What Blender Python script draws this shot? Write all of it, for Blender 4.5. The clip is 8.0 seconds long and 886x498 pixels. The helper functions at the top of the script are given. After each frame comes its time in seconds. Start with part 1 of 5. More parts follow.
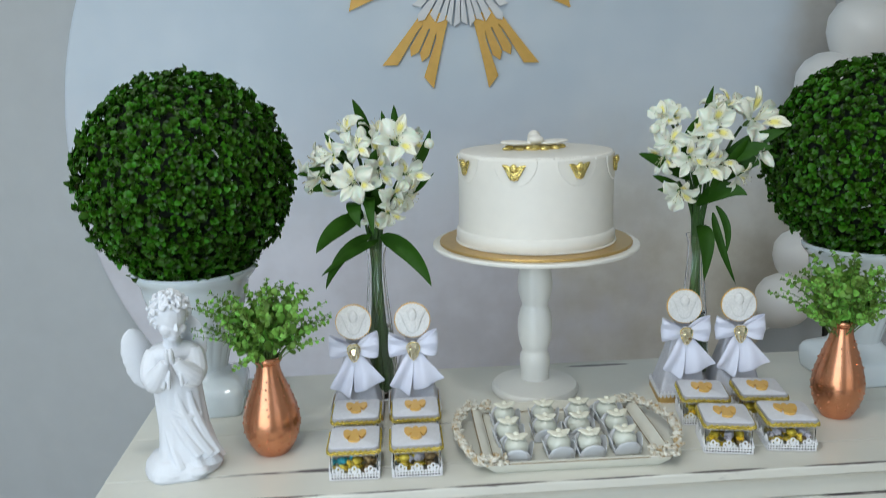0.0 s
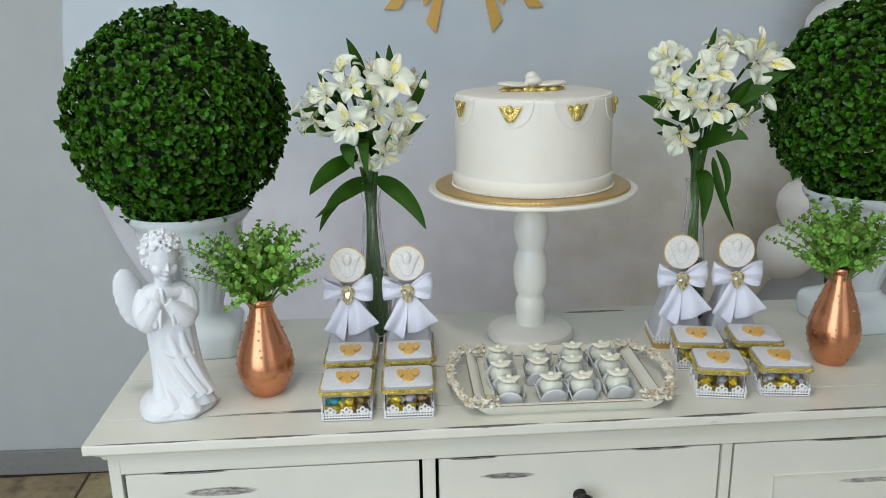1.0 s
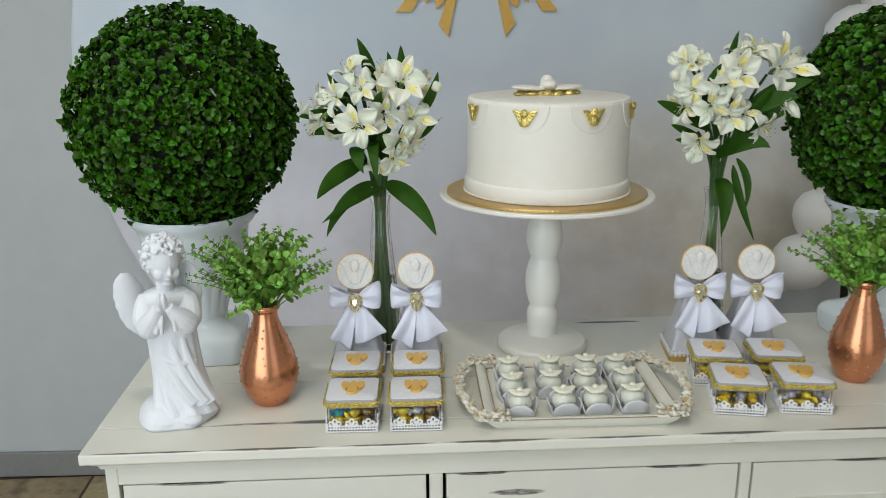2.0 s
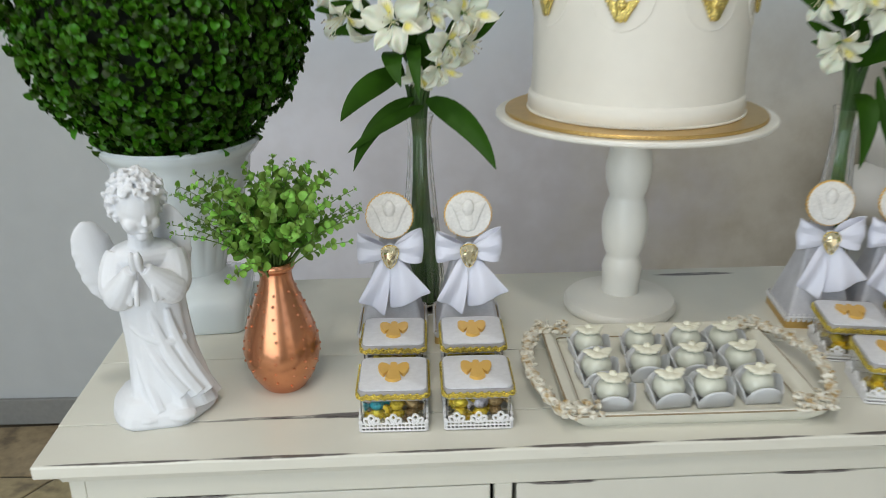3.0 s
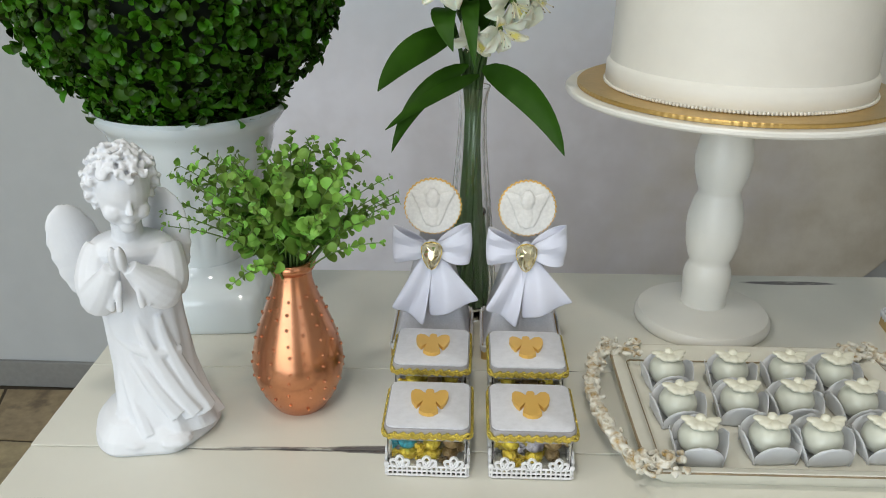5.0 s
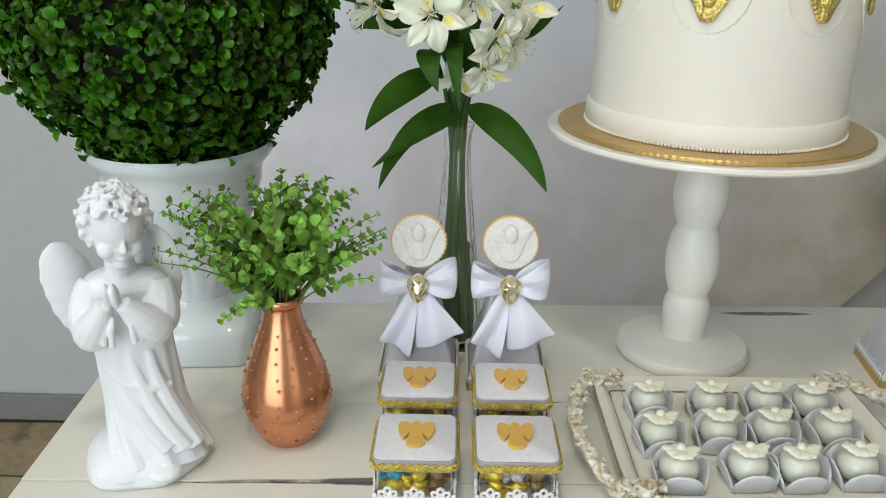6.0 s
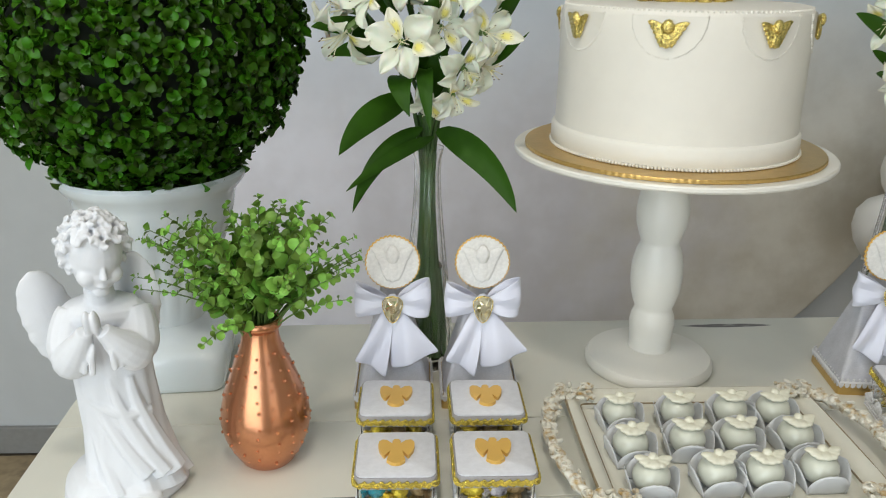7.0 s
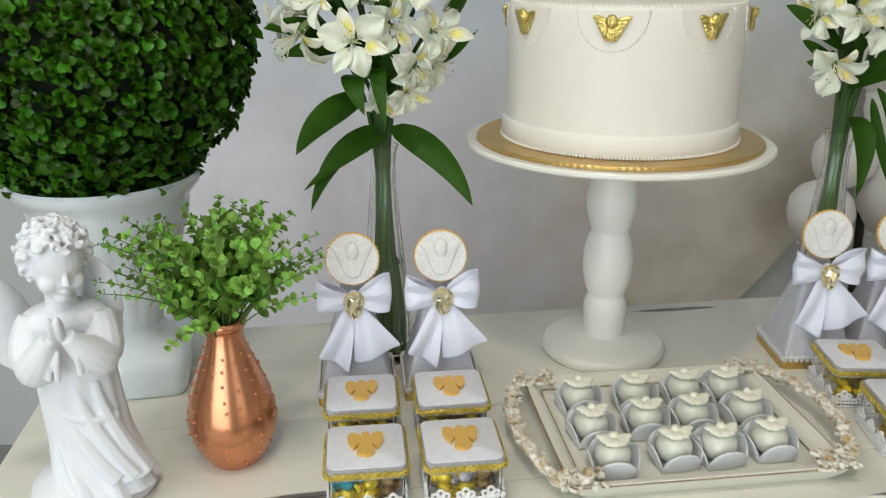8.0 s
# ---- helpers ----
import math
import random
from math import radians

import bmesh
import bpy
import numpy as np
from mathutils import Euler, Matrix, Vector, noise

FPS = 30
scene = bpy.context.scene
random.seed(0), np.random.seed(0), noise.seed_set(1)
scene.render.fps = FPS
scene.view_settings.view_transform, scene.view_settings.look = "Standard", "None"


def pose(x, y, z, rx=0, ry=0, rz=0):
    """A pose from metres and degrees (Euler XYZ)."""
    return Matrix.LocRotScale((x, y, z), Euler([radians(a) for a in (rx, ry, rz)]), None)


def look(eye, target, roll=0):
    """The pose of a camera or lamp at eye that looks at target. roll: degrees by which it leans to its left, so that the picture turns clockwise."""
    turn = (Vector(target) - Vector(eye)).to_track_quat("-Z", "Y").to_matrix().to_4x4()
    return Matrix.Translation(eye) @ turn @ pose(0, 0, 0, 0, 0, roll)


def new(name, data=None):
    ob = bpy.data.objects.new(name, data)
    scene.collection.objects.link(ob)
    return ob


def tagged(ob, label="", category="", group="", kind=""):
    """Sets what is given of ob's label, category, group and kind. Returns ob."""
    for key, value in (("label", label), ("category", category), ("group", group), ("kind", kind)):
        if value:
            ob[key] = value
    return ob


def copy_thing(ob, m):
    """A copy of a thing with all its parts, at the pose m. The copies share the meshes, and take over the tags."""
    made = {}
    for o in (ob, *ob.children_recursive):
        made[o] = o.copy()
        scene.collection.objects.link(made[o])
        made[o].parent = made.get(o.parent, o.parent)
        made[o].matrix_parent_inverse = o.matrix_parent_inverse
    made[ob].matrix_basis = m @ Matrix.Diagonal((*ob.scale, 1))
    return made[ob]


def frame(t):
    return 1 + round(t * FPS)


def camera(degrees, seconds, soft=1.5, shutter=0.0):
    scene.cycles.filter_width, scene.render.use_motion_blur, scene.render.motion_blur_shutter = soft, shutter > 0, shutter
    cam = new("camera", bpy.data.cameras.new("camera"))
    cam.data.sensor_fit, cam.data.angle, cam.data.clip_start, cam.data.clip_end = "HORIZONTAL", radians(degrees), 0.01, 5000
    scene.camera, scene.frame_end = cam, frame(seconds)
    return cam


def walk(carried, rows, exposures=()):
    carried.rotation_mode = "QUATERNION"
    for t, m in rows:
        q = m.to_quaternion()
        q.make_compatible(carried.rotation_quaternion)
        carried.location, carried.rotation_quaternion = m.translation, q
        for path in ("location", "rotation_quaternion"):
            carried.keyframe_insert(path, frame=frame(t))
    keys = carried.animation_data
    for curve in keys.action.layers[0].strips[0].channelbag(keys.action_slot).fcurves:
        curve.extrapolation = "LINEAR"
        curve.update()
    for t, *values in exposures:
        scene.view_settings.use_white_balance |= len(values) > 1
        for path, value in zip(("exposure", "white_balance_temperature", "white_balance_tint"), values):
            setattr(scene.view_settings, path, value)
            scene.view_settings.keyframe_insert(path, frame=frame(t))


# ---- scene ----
cam = camera(56.8, 8.0, soft=0.85, shutter=0.5)
PATH = [
    (0, (0.381, -0.876, 1.341), (0.472, 1.074, 0.903), -1.3),
    (0.5, (0.404, -0.884, 1.329), (0.449, 1.047, 0.81), -0.9),
    (1, (0.397, -0.87, 1.326), (0.469, 1.051, 0.776), -1.0),
    (1.2, (0.395, -0.863, 1.324), (0.477, 1.055, 0.764), -0.8),
    (2.3, (0.396, -0.802, 1.316), (0.412, 1.125, 0.782), -0.2),
    (2.5, (0.387, -0.757, 1.3), (0.38, 1.156, 0.715), -0.2),
    (3, (0.34, -0.59, 1.265), (0.386, 1.279, 0.554), -0.5),
    (3.5, (0.322, -0.487, 1.239), (0.362, 1.348, 0.445), 0.6),
    (4, (0.335, -0.442, 1.232), (0.267, 1.382, 0.414), 0.6),
    (5.5, (0.338, -0.452, 1.247), (0.275, 1.399, 0.491), 0.5),
    (6, (0.337, -0.46, 1.252), (0.307, 1.405, 0.529), 0.8),
    (6.5, (0.333, -0.466, 1.256), (0.331, 1.408, 0.557), 0.6),
    (7, (0.324, -0.475, 1.258), (0.394, 1.406, 0.582), 0.7),
    (7.5, (0.314, -0.483, 1.262), (0.454, 1.405, 0.617), -0.0),
    (8, (0.311, -0.49, 1.257), (0.514, 1.383, 0.584), -0.1),
]
walk(cam, [(t, look(eye, target, roll)) for t, eye, target, roll in PATH],
     exposures=[(0.0, -0.40, 5900, 8), (0.5, -0.41, 6020, 9), (1.0, -0.38, 6220, 10), (2.5, -0.45, 6450, 10), (3.2, -0.42, 6500, 10), (4.0, -0.35, 6520, 10), (5.5, -0.40, 6540, 10), (6.0, -0.29, 6550, 10), (7.0, -0.28, 6620, 10), (8.0, -0.29, 6640, 10)])

# ---- light: daylight from a glazed doorway and a window behind the camera ----
world = bpy.data.worlds.new("daylight")
scene.world = world
world.use_nodes = True
wn = world.node_tree
sky = wn.nodes.new("ShaderNodeTexSky")
sky.sky_type, sky.sun_disc = "NISHITA", False
sky.sun_elevation, sky.sun_rotation = radians(42), radians(215)
wn.links.new(sky.outputs[0], wn.nodes["Background"].inputs[0])
wn.nodes["Background"].inputs[1].default_value = 0.12


def lamp(name, m, sx, sy, watts, colour):
    data = bpy.data.lights.new(name, "AREA")
    data.shape, data.size, data.size_y, data.energy, data.color = "RECTANGLE", sx, sy, watts, colour
    ob = new(name, data)
    ob.matrix_world = m
    return ob


sun = new("sun", bpy.data.lights.new("sun", "SUN"))
sun.data.energy, sun.data.angle, sun.data.color = 2.5, radians(0.5), (1.0, 0.95, 0.88)
sun.matrix_world = look((-3.0, -6.0, 6.0), (-1.6, -2.4, 0.0))
lamp("doorway_daylight", pose(-0.85, -2.14, 1.3, 90), 2.1, 2.3, 51, (0.81, 0.92, 1.0))
lamp("window_daylight", pose(1.95, -2.14, 1.3, 90), 1.4, 2.3, 9, (1.0, 0.97, 0.9))

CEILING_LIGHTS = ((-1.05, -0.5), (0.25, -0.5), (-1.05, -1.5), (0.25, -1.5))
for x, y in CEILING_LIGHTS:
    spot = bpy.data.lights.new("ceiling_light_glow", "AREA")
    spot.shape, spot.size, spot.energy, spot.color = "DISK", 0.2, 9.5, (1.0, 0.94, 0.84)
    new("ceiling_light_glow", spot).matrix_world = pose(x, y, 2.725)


# ---- materials ----
def mat(name, colour, rough=0.5, metal=0.0, var=0.12, scale=40.0, bump=0.0, bump_scale=200.0, stain=None, stain_amount=0.0, **more):
    """A Principled surface with grain at two scales and fine relief."""
    m = bpy.data.materials.new(name)
    m.use_nodes = True
    nt = m.node_tree
    b = nt.nodes["Principled BSDF"]
    b.inputs["Roughness"].default_value, b.inputs["Metallic"].default_value = rough, metal
    co = nt.nodes.new("ShaderNodeTexCoord")

    def grain(s, detail=4.0):
        n = nt.nodes.new("ShaderNodeTexNoise")
        n.inputs["Scale"].default_value, n.inputs["Detail"].default_value = s, detail
        nt.links.new(co.outputs["Object"], n.inputs["Vector"])
        return n
    big, small = grain(scale * 0.2), grain(scale * 2.0)
    add = nt.nodes.new("ShaderNodeMath")
    add.operation = "ADD"
    nt.links.new(big.outputs[0], add.inputs[0]), nt.links.new(small.outputs[0], add.inputs[1])
    ramp = nt.nodes.new("ShaderNodeMapRange")
    ramp.inputs[1].default_value, ramp.inputs[2].default_value = 0.6, 1.4
    ramp.inputs[3].default_value, ramp.inputs[4].default_value = 1.0 - var, 1.0 + var * 0.4
    nt.links.new(add.outputs[0], ramp.inputs[0])
    mul = nt.nodes.new("ShaderNodeVectorMath")
    mul.operation = "SCALE"
    mul.inputs[0].default_value = colour
    nt.links.new(ramp.outputs[0], mul.inputs["Scale"])
    out = mul.outputs[0]
    if stain:
        mask = nt.nodes.new("ShaderNodeMapRange")
        mask.inputs[1].default_value, mask.inputs[2].default_value = 0.62 - stain_amount * 0.3, 0.68
        nt.links.new(grain(scale * 0.6, 8.0).outputs[0], mask.inputs[0])
        mix = nt.nodes.new("ShaderNodeMix")
        mix.data_type = "RGBA"
        nt.links.new(mask.outputs[0], mix.inputs[0]), nt.links.new(out, mix.inputs[6])
        mix.inputs[7].default_value = (*stain, 1)
        out = mix.outputs[2]
    nt.links.new(out, b.inputs["Base Color"])
    if bump:
        bp = nt.nodes.new("ShaderNodeBump")
        bp.inputs["Strength"].default_value, bp.inputs["Distance"].default_value = bump, 0.002
        nt.links.new(grain(bump_scale, 6.0).outputs[0], bp.inputs["Height"])
        nt.links.new(bp.outputs[0], b.inputs["Normal"])
    for key, value in more.items():
        b.inputs[key.replace("_", " ")].default_value = value
    return m


def vary(m, amount=0.35, hue=0.02, island=True):
    """Lets each leaf or piece differ a little in tone from the next."""
    nt = m.node_tree
    b = nt.nodes["Principled BSDF"]
    src = b.inputs["Base Color"].links[0].from_socket
    hsv = nt.nodes.new("ShaderNodeHueSaturation")
    rnd = nt.nodes.new("ShaderNodeNewGeometry").outputs["Random Per Island"] if island else nt.nodes.new("ShaderNodeObjectInfo").outputs["Random"]
    for k, lo, hi in (("Value", 1 - amount, 1 + amount), ("Hue", 0.5 - hue, 0.5 + hue)):
        r = nt.nodes.new("ShaderNodeMapRange")
        r.inputs[3].default_value, r.inputs[4].default_value = lo, hi
        nt.links.new(rnd, r.inputs[0])
        nt.links.new(r.outputs[0], hsv.inputs[k])
    nt.links.new(src, hsv.inputs["Color"])
    nt.links.new(hsv.outputs[0], b.inputs["Base Color"])
    return m


def glassy(name, colour=(1, 1, 1), rough=0.0, ior=1.45):
    m = bpy.data.materials.new(name)
    m.use_nodes = True
    b = m.node_tree.nodes["Principled BSDF"]
    b.inputs["Base Color"].default_value = (*colour, 1)
    b.inputs["Transmission Weight"].default_value, b.inputs["Roughness"].default_value, b.inputs["IOR"].default_value = 1.0, rough, ior
    return m


M_WALL = mat("grey_wall_paint", (0.58, 0.605, 0.615), 0.85, var=0.06, scale=6, bump=0.15, bump_scale=300)
M_CEIL = mat("white_ceiling_paint", (0.8, 0.8, 0.79), 0.9, var=0.04, scale=5)
M_BASE = mat("grey_baseboard_stone", (0.29, 0.29, 0.28), 0.5, var=0.15, scale=30)
M_STONE = vary(mat("brown_floor_stone", (0.42, 0.33, 0.19), 0.4, var=0.4, scale=22, stain=(0.20, 0.155, 0.095), stain_amount=0.25), 0.15, 0.01, island=False)
M_GROUT = mat("dark_floor_joint", (0.10, 0.08, 0.055), 0.9, var=0.3, scale=60)
M_CREAM = mat("cream_distressed_paint", (0.70, 0.695, 0.615), 0.38, var=0.06, scale=9, bump=0.12, bump_scale=60)
# near-black stand-in for the shade inside the cabinet
M_GAP_SHADE = mat("dark_cabinet_gap", (0.02, 0.02, 0.02), 0.9)
M_KNOB = mat("dark_iron_knob", (0.03, 0.028, 0.026), 0.4, 0.6, bump=0.3)
M_PLASTER = mat("white_plaster", (0.72, 0.74, 0.775), 0.85, var=0.05, scale=25, bump=0.12, bump_scale=150)
M_PORCELAIN = mat("white_glazed_porcelain", (0.70, 0.765, 0.79), 0.08, var=0.03, scale=10, Coat_Weight=0.6)
M_COPPER = mat("copper_paint", (0.68, 0.30, 0.155), 0.25, 0.9, var=0.12, scale=30, bump=0.03, bump_scale=400)
M_BOX = vary(mat("boxwood_leaf", (0.032, 0.105, 0.0035), 0.36, var=0.25, scale=60, Specular_IOR_Level=0.22), 0.75, 0.014)
M_LATTICE = mat("white_plastic_lattice", (0.7, 0.72, 0.7), 0.4)
# near-black, so the core's colour holds the deep shade between the leaves
M_CORE_SHADE = mat("topiary_core", (0.004, 0.010, 0.003), 0.9)
M_EUCA = vary(mat("sprig_leaf", (0.185, 0.37, 0.055), 0.45, var=0.3, scale=60, Specular_IOR_Level=0.3), 0.55, 0.016)
M_VSTEM = mat("green_flower_stem", (0.036, 0.092, 0.016), 0.45, var=0.3, scale=60)
M_STEM = mat("green_stem", (0.11, 0.2, 0.045), 0.5, var=0.25, scale=60)
M_LEAF = mat("lily_leaf", (0.024, 0.080, 0.004), 0.5, var=0.3, scale=30, bump=0.15, bump_scale=120, Specular_IOR_Level=0.16)
M_GLASS = glassy("clear_glass")
M_WATER = glassy("vase_water", (0.96, 0.99, 0.96), 0.0, 1.33)
M_ACRYL = glassy("clear_acrylic", (0.98, 0.98, 0.98), 0.02, 1.3)
M_CERAM = mat("white_painted_wood", (0.78, 0.77, 0.71), 0.32, var=0.04, scale=14, bump=0.04, bump_scale=90)
M_GOLDCARD = mat("gold_card", (0.62, 0.42, 0.15), 0.36, 0.85, var=0.15, scale=60, bump=0.08, bump_scale=300)
M_GOLD = mat("gold_leaf", (0.86, 0.70, 0.24), 0.24, 0.95, var=0.3, scale=160, bump=0.9, bump_scale=420)
M_GLITTER = mat("gold_glitter_braid", (0.80, 0.64, 0.13), 0.26, 0.75, var=0.4, scale=400, bump=0.7, bump_scale=1500)
M_GOLDWOOD = mat("gold_painted_wood", (0.76, 0.46, 0.10), 0.42, 0.15, var=0.12, scale=30)
M_ICING = mat("white_icing", (0.745, 0.727, 0.66), 0.5, var=0.04, scale=30, bump=0.10, bump_scale=250)
M_CARD = mat("white_paper_card", (0.72, 0.73, 0.775), 0.5, var=0.13, scale=110, bump=0.05, bump_scale=400)
M_MEDAL = mat("mottled_white_enamel", (0.76, 0.75, 0.72), 0.4, var=0.2, scale=160)
M_SILVER = mat("pale_grey_plastic", (0.33, 0.32, 0.33), 0.3, 0.0)
M_LACE = mat("white_lace_thread", (0.76, 0.76, 0.77), 0.75, var=0.08, scale=200, bump=0.4, bump_scale=900)
M_PAPER = mat("pearly_paper_cup", (0.62, 0.64, 0.66), 0.4, var=0.05, scale=40, Sheen_Weight=0.2)
M_SWEET = mat("pearl_sweet_coating", (0.64, 0.66, 0.57), 0.3, 0.05, var=0.06, scale=60)
M_CHOC = mat("white_chocolate", (0.74, 0.73, 0.60), 0.42, var=0.04, scale=60, bump=0.15, bump_scale=300)
M_TRAY = mat("ivory_resin_with_gilt_wear", (0.74, 0.72, 0.63), 0.42, var=0.1, scale=230, bump=0.35, bump_scale=600, stain=(0.40, 0.26, 0.08), stain_amount=0.5)
M_GILT = mat("worn_gilt_line", (0.36, 0.28, 0.17), 0.45, 0.3, var=0.5, scale=80)
M_TRAYFLAT = mat("ivory_tray_paint", (0.73, 0.72, 0.63), 0.35, var=0.1, scale=30, bump=0.08, bump_scale=120)
M_SATIN = mat("white_satin_ribbon", (0.66, 0.68, 0.79), 0.33, var=0.04, scale=40, Sheen_Weight=0.5, Anisotropic=0.6)
M_TULLE = mat("silver_glitter_fabric", (0.62, 0.62, 0.66), 0.5, 0.15, var=0.18, scale=400, bump=0.35, bump_scale=1500)
M_GEM = mat("champagne_crystal", (0.93, 0.84, 0.58), 0.04, 0.85, var=0.2, scale=150)
M_PETAL = mat("white_petal", (0.74, 0.75, 0.63), 0.5, var=0.08, scale=60, bump=0.12, bump_scale=120, Subsurface_Weight=0.15)
M_ANTHER = mat("brown_anther", (0.13, 0.08, 0.04), 0.7)
M_FILAM = mat("pale_filament", (0.75, 0.72, 0.5), 0.5)
M_BALLOON = mat("white_balloon", (0.86, 0.86, 0.84), 0.3, var=0.02, scale=5)
M_DOVE = mat("white_painted_board", (0.80, 0.81, 0.82), 0.45, var=0.04, scale=20)
M_FOILY = mat("yellow_foil_wrapper", (0.85, 0.66, 0.06), 0.25, 0.6, var=0.35, scale=150, bump=0.8, bump_scale=300)
M_FOILB = mat("turquoise_foil_wrapper", (0.03, 0.35, 0.42), 0.25, 0.5, var=0.35, scale=150, bump=0.8, bump_scale=300)
M_FOILK = mat("bronze_wrapper", (0.30, 0.20, 0.08), 0.3, 0.4, var=0.4, scale=150, bump=0.8, bump_scale=300)
M_FRAME = mat("white_door_frame_paint", (0.75, 0.75, 0.74), 0.4)


def spotted_petal():
    """White inner petal with a yellow throat and fine brown dashes along it."""
    m = mat("spotted_petal", (0.75, 0.75, 0.61), 0.5, var=0.06, scale=60)
    nt = m.node_tree
    b = nt.nodes["Principled BSDF"]
    src = b.inputs["Base Color"].links[0].from_socket
    uv = nt.nodes.new("ShaderNodeUVMap")
    sep = nt.nodes.new("ShaderNodeSeparateXYZ")
    nt.links.new(uv.outputs[0], sep.inputs[0])
    ramp = nt.nodes.new("ShaderNodeValToRGB")
    ramp.color_ramp.elements[0].color = ramp.color_ramp.elements[1].color = (0, 0, 0, 1)
    for p, v in ((0.30, 0.25), (0.48, 0.85), (0.64, 0.80), (0.80, 0.0)):
        ramp.color_ramp.elements.new(p).color = (v, v, v, 1)
    nt.links.new(sep.outputs[1], ramp.inputs[0])
    mix = nt.nodes.new("ShaderNodeMix")
    mix.data_type = "RGBA"
    mix.inputs[7].default_value = (0.78, 0.70, 0.10, 1)
    across = nt.nodes.new("ShaderNodeMath")
    across.operation, across.inputs[1].default_value = "PINGPONG", 0.5
    nt.links.new(sep.outputs[0], across.inputs[0])
    middle = nt.nodes.new("ShaderNodeMapRange")
    middle.inputs[1].default_value, middle.inputs[2].default_value = 0.10, 0.34
    nt.links.new(across.outputs[0], middle.inputs[0])
    throat = nt.nodes.new("ShaderNodeMath")
    throat.operation = "MULTIPLY"
    nt.links.new(ramp.outputs[0], throat.inputs[0]), nt.links.new(middle.outputs[0], throat.inputs[1])
    nt.links.new(throat.outputs[0], mix.inputs[0]), nt.links.new(src, mix.inputs[6])
    vor = nt.nodes.new("ShaderNodeTexVoronoi")
    vor.inputs["Scale"].default_value = 1.0
    mp = nt.nodes.new("ShaderNodeMapping")
    mp.inputs["Scale"].default_value = (11, 4.2, 1)
    nt.links.new(uv.outputs[0], mp.inputs[0]), nt.links.new(mp.outputs[0], vor.inputs["Vector"])
    dash = nt.nodes.new("ShaderNodeMath")
    dash.operation, dash.inputs[1].default_value = "LESS_THAN", 0.20
    nt.links.new(vor.outputs["Distance"], dash.inputs[0])
    both = nt.nodes.new("ShaderNodeMath")
    both.operation = "MULTIPLY"
    nt.links.new(dash.outputs[0], both.inputs[0]), nt.links.new(ramp.outputs[0], both.inputs[1])
    mix2 = nt.nodes.new("ShaderNodeMix")
    mix2.data_type = "RGBA"
    mix2.inputs[7].default_value = (0.09, 0.045, 0.02, 1)
    nt.links.new(both.outputs[0], mix2.inputs[0]), nt.links.new(mix.outputs[2], mix2.inputs[6])
    nt.links.new(mix2.outputs[2], b.inputs["Base Color"])
    return m


M_SPOT = spotted_petal()


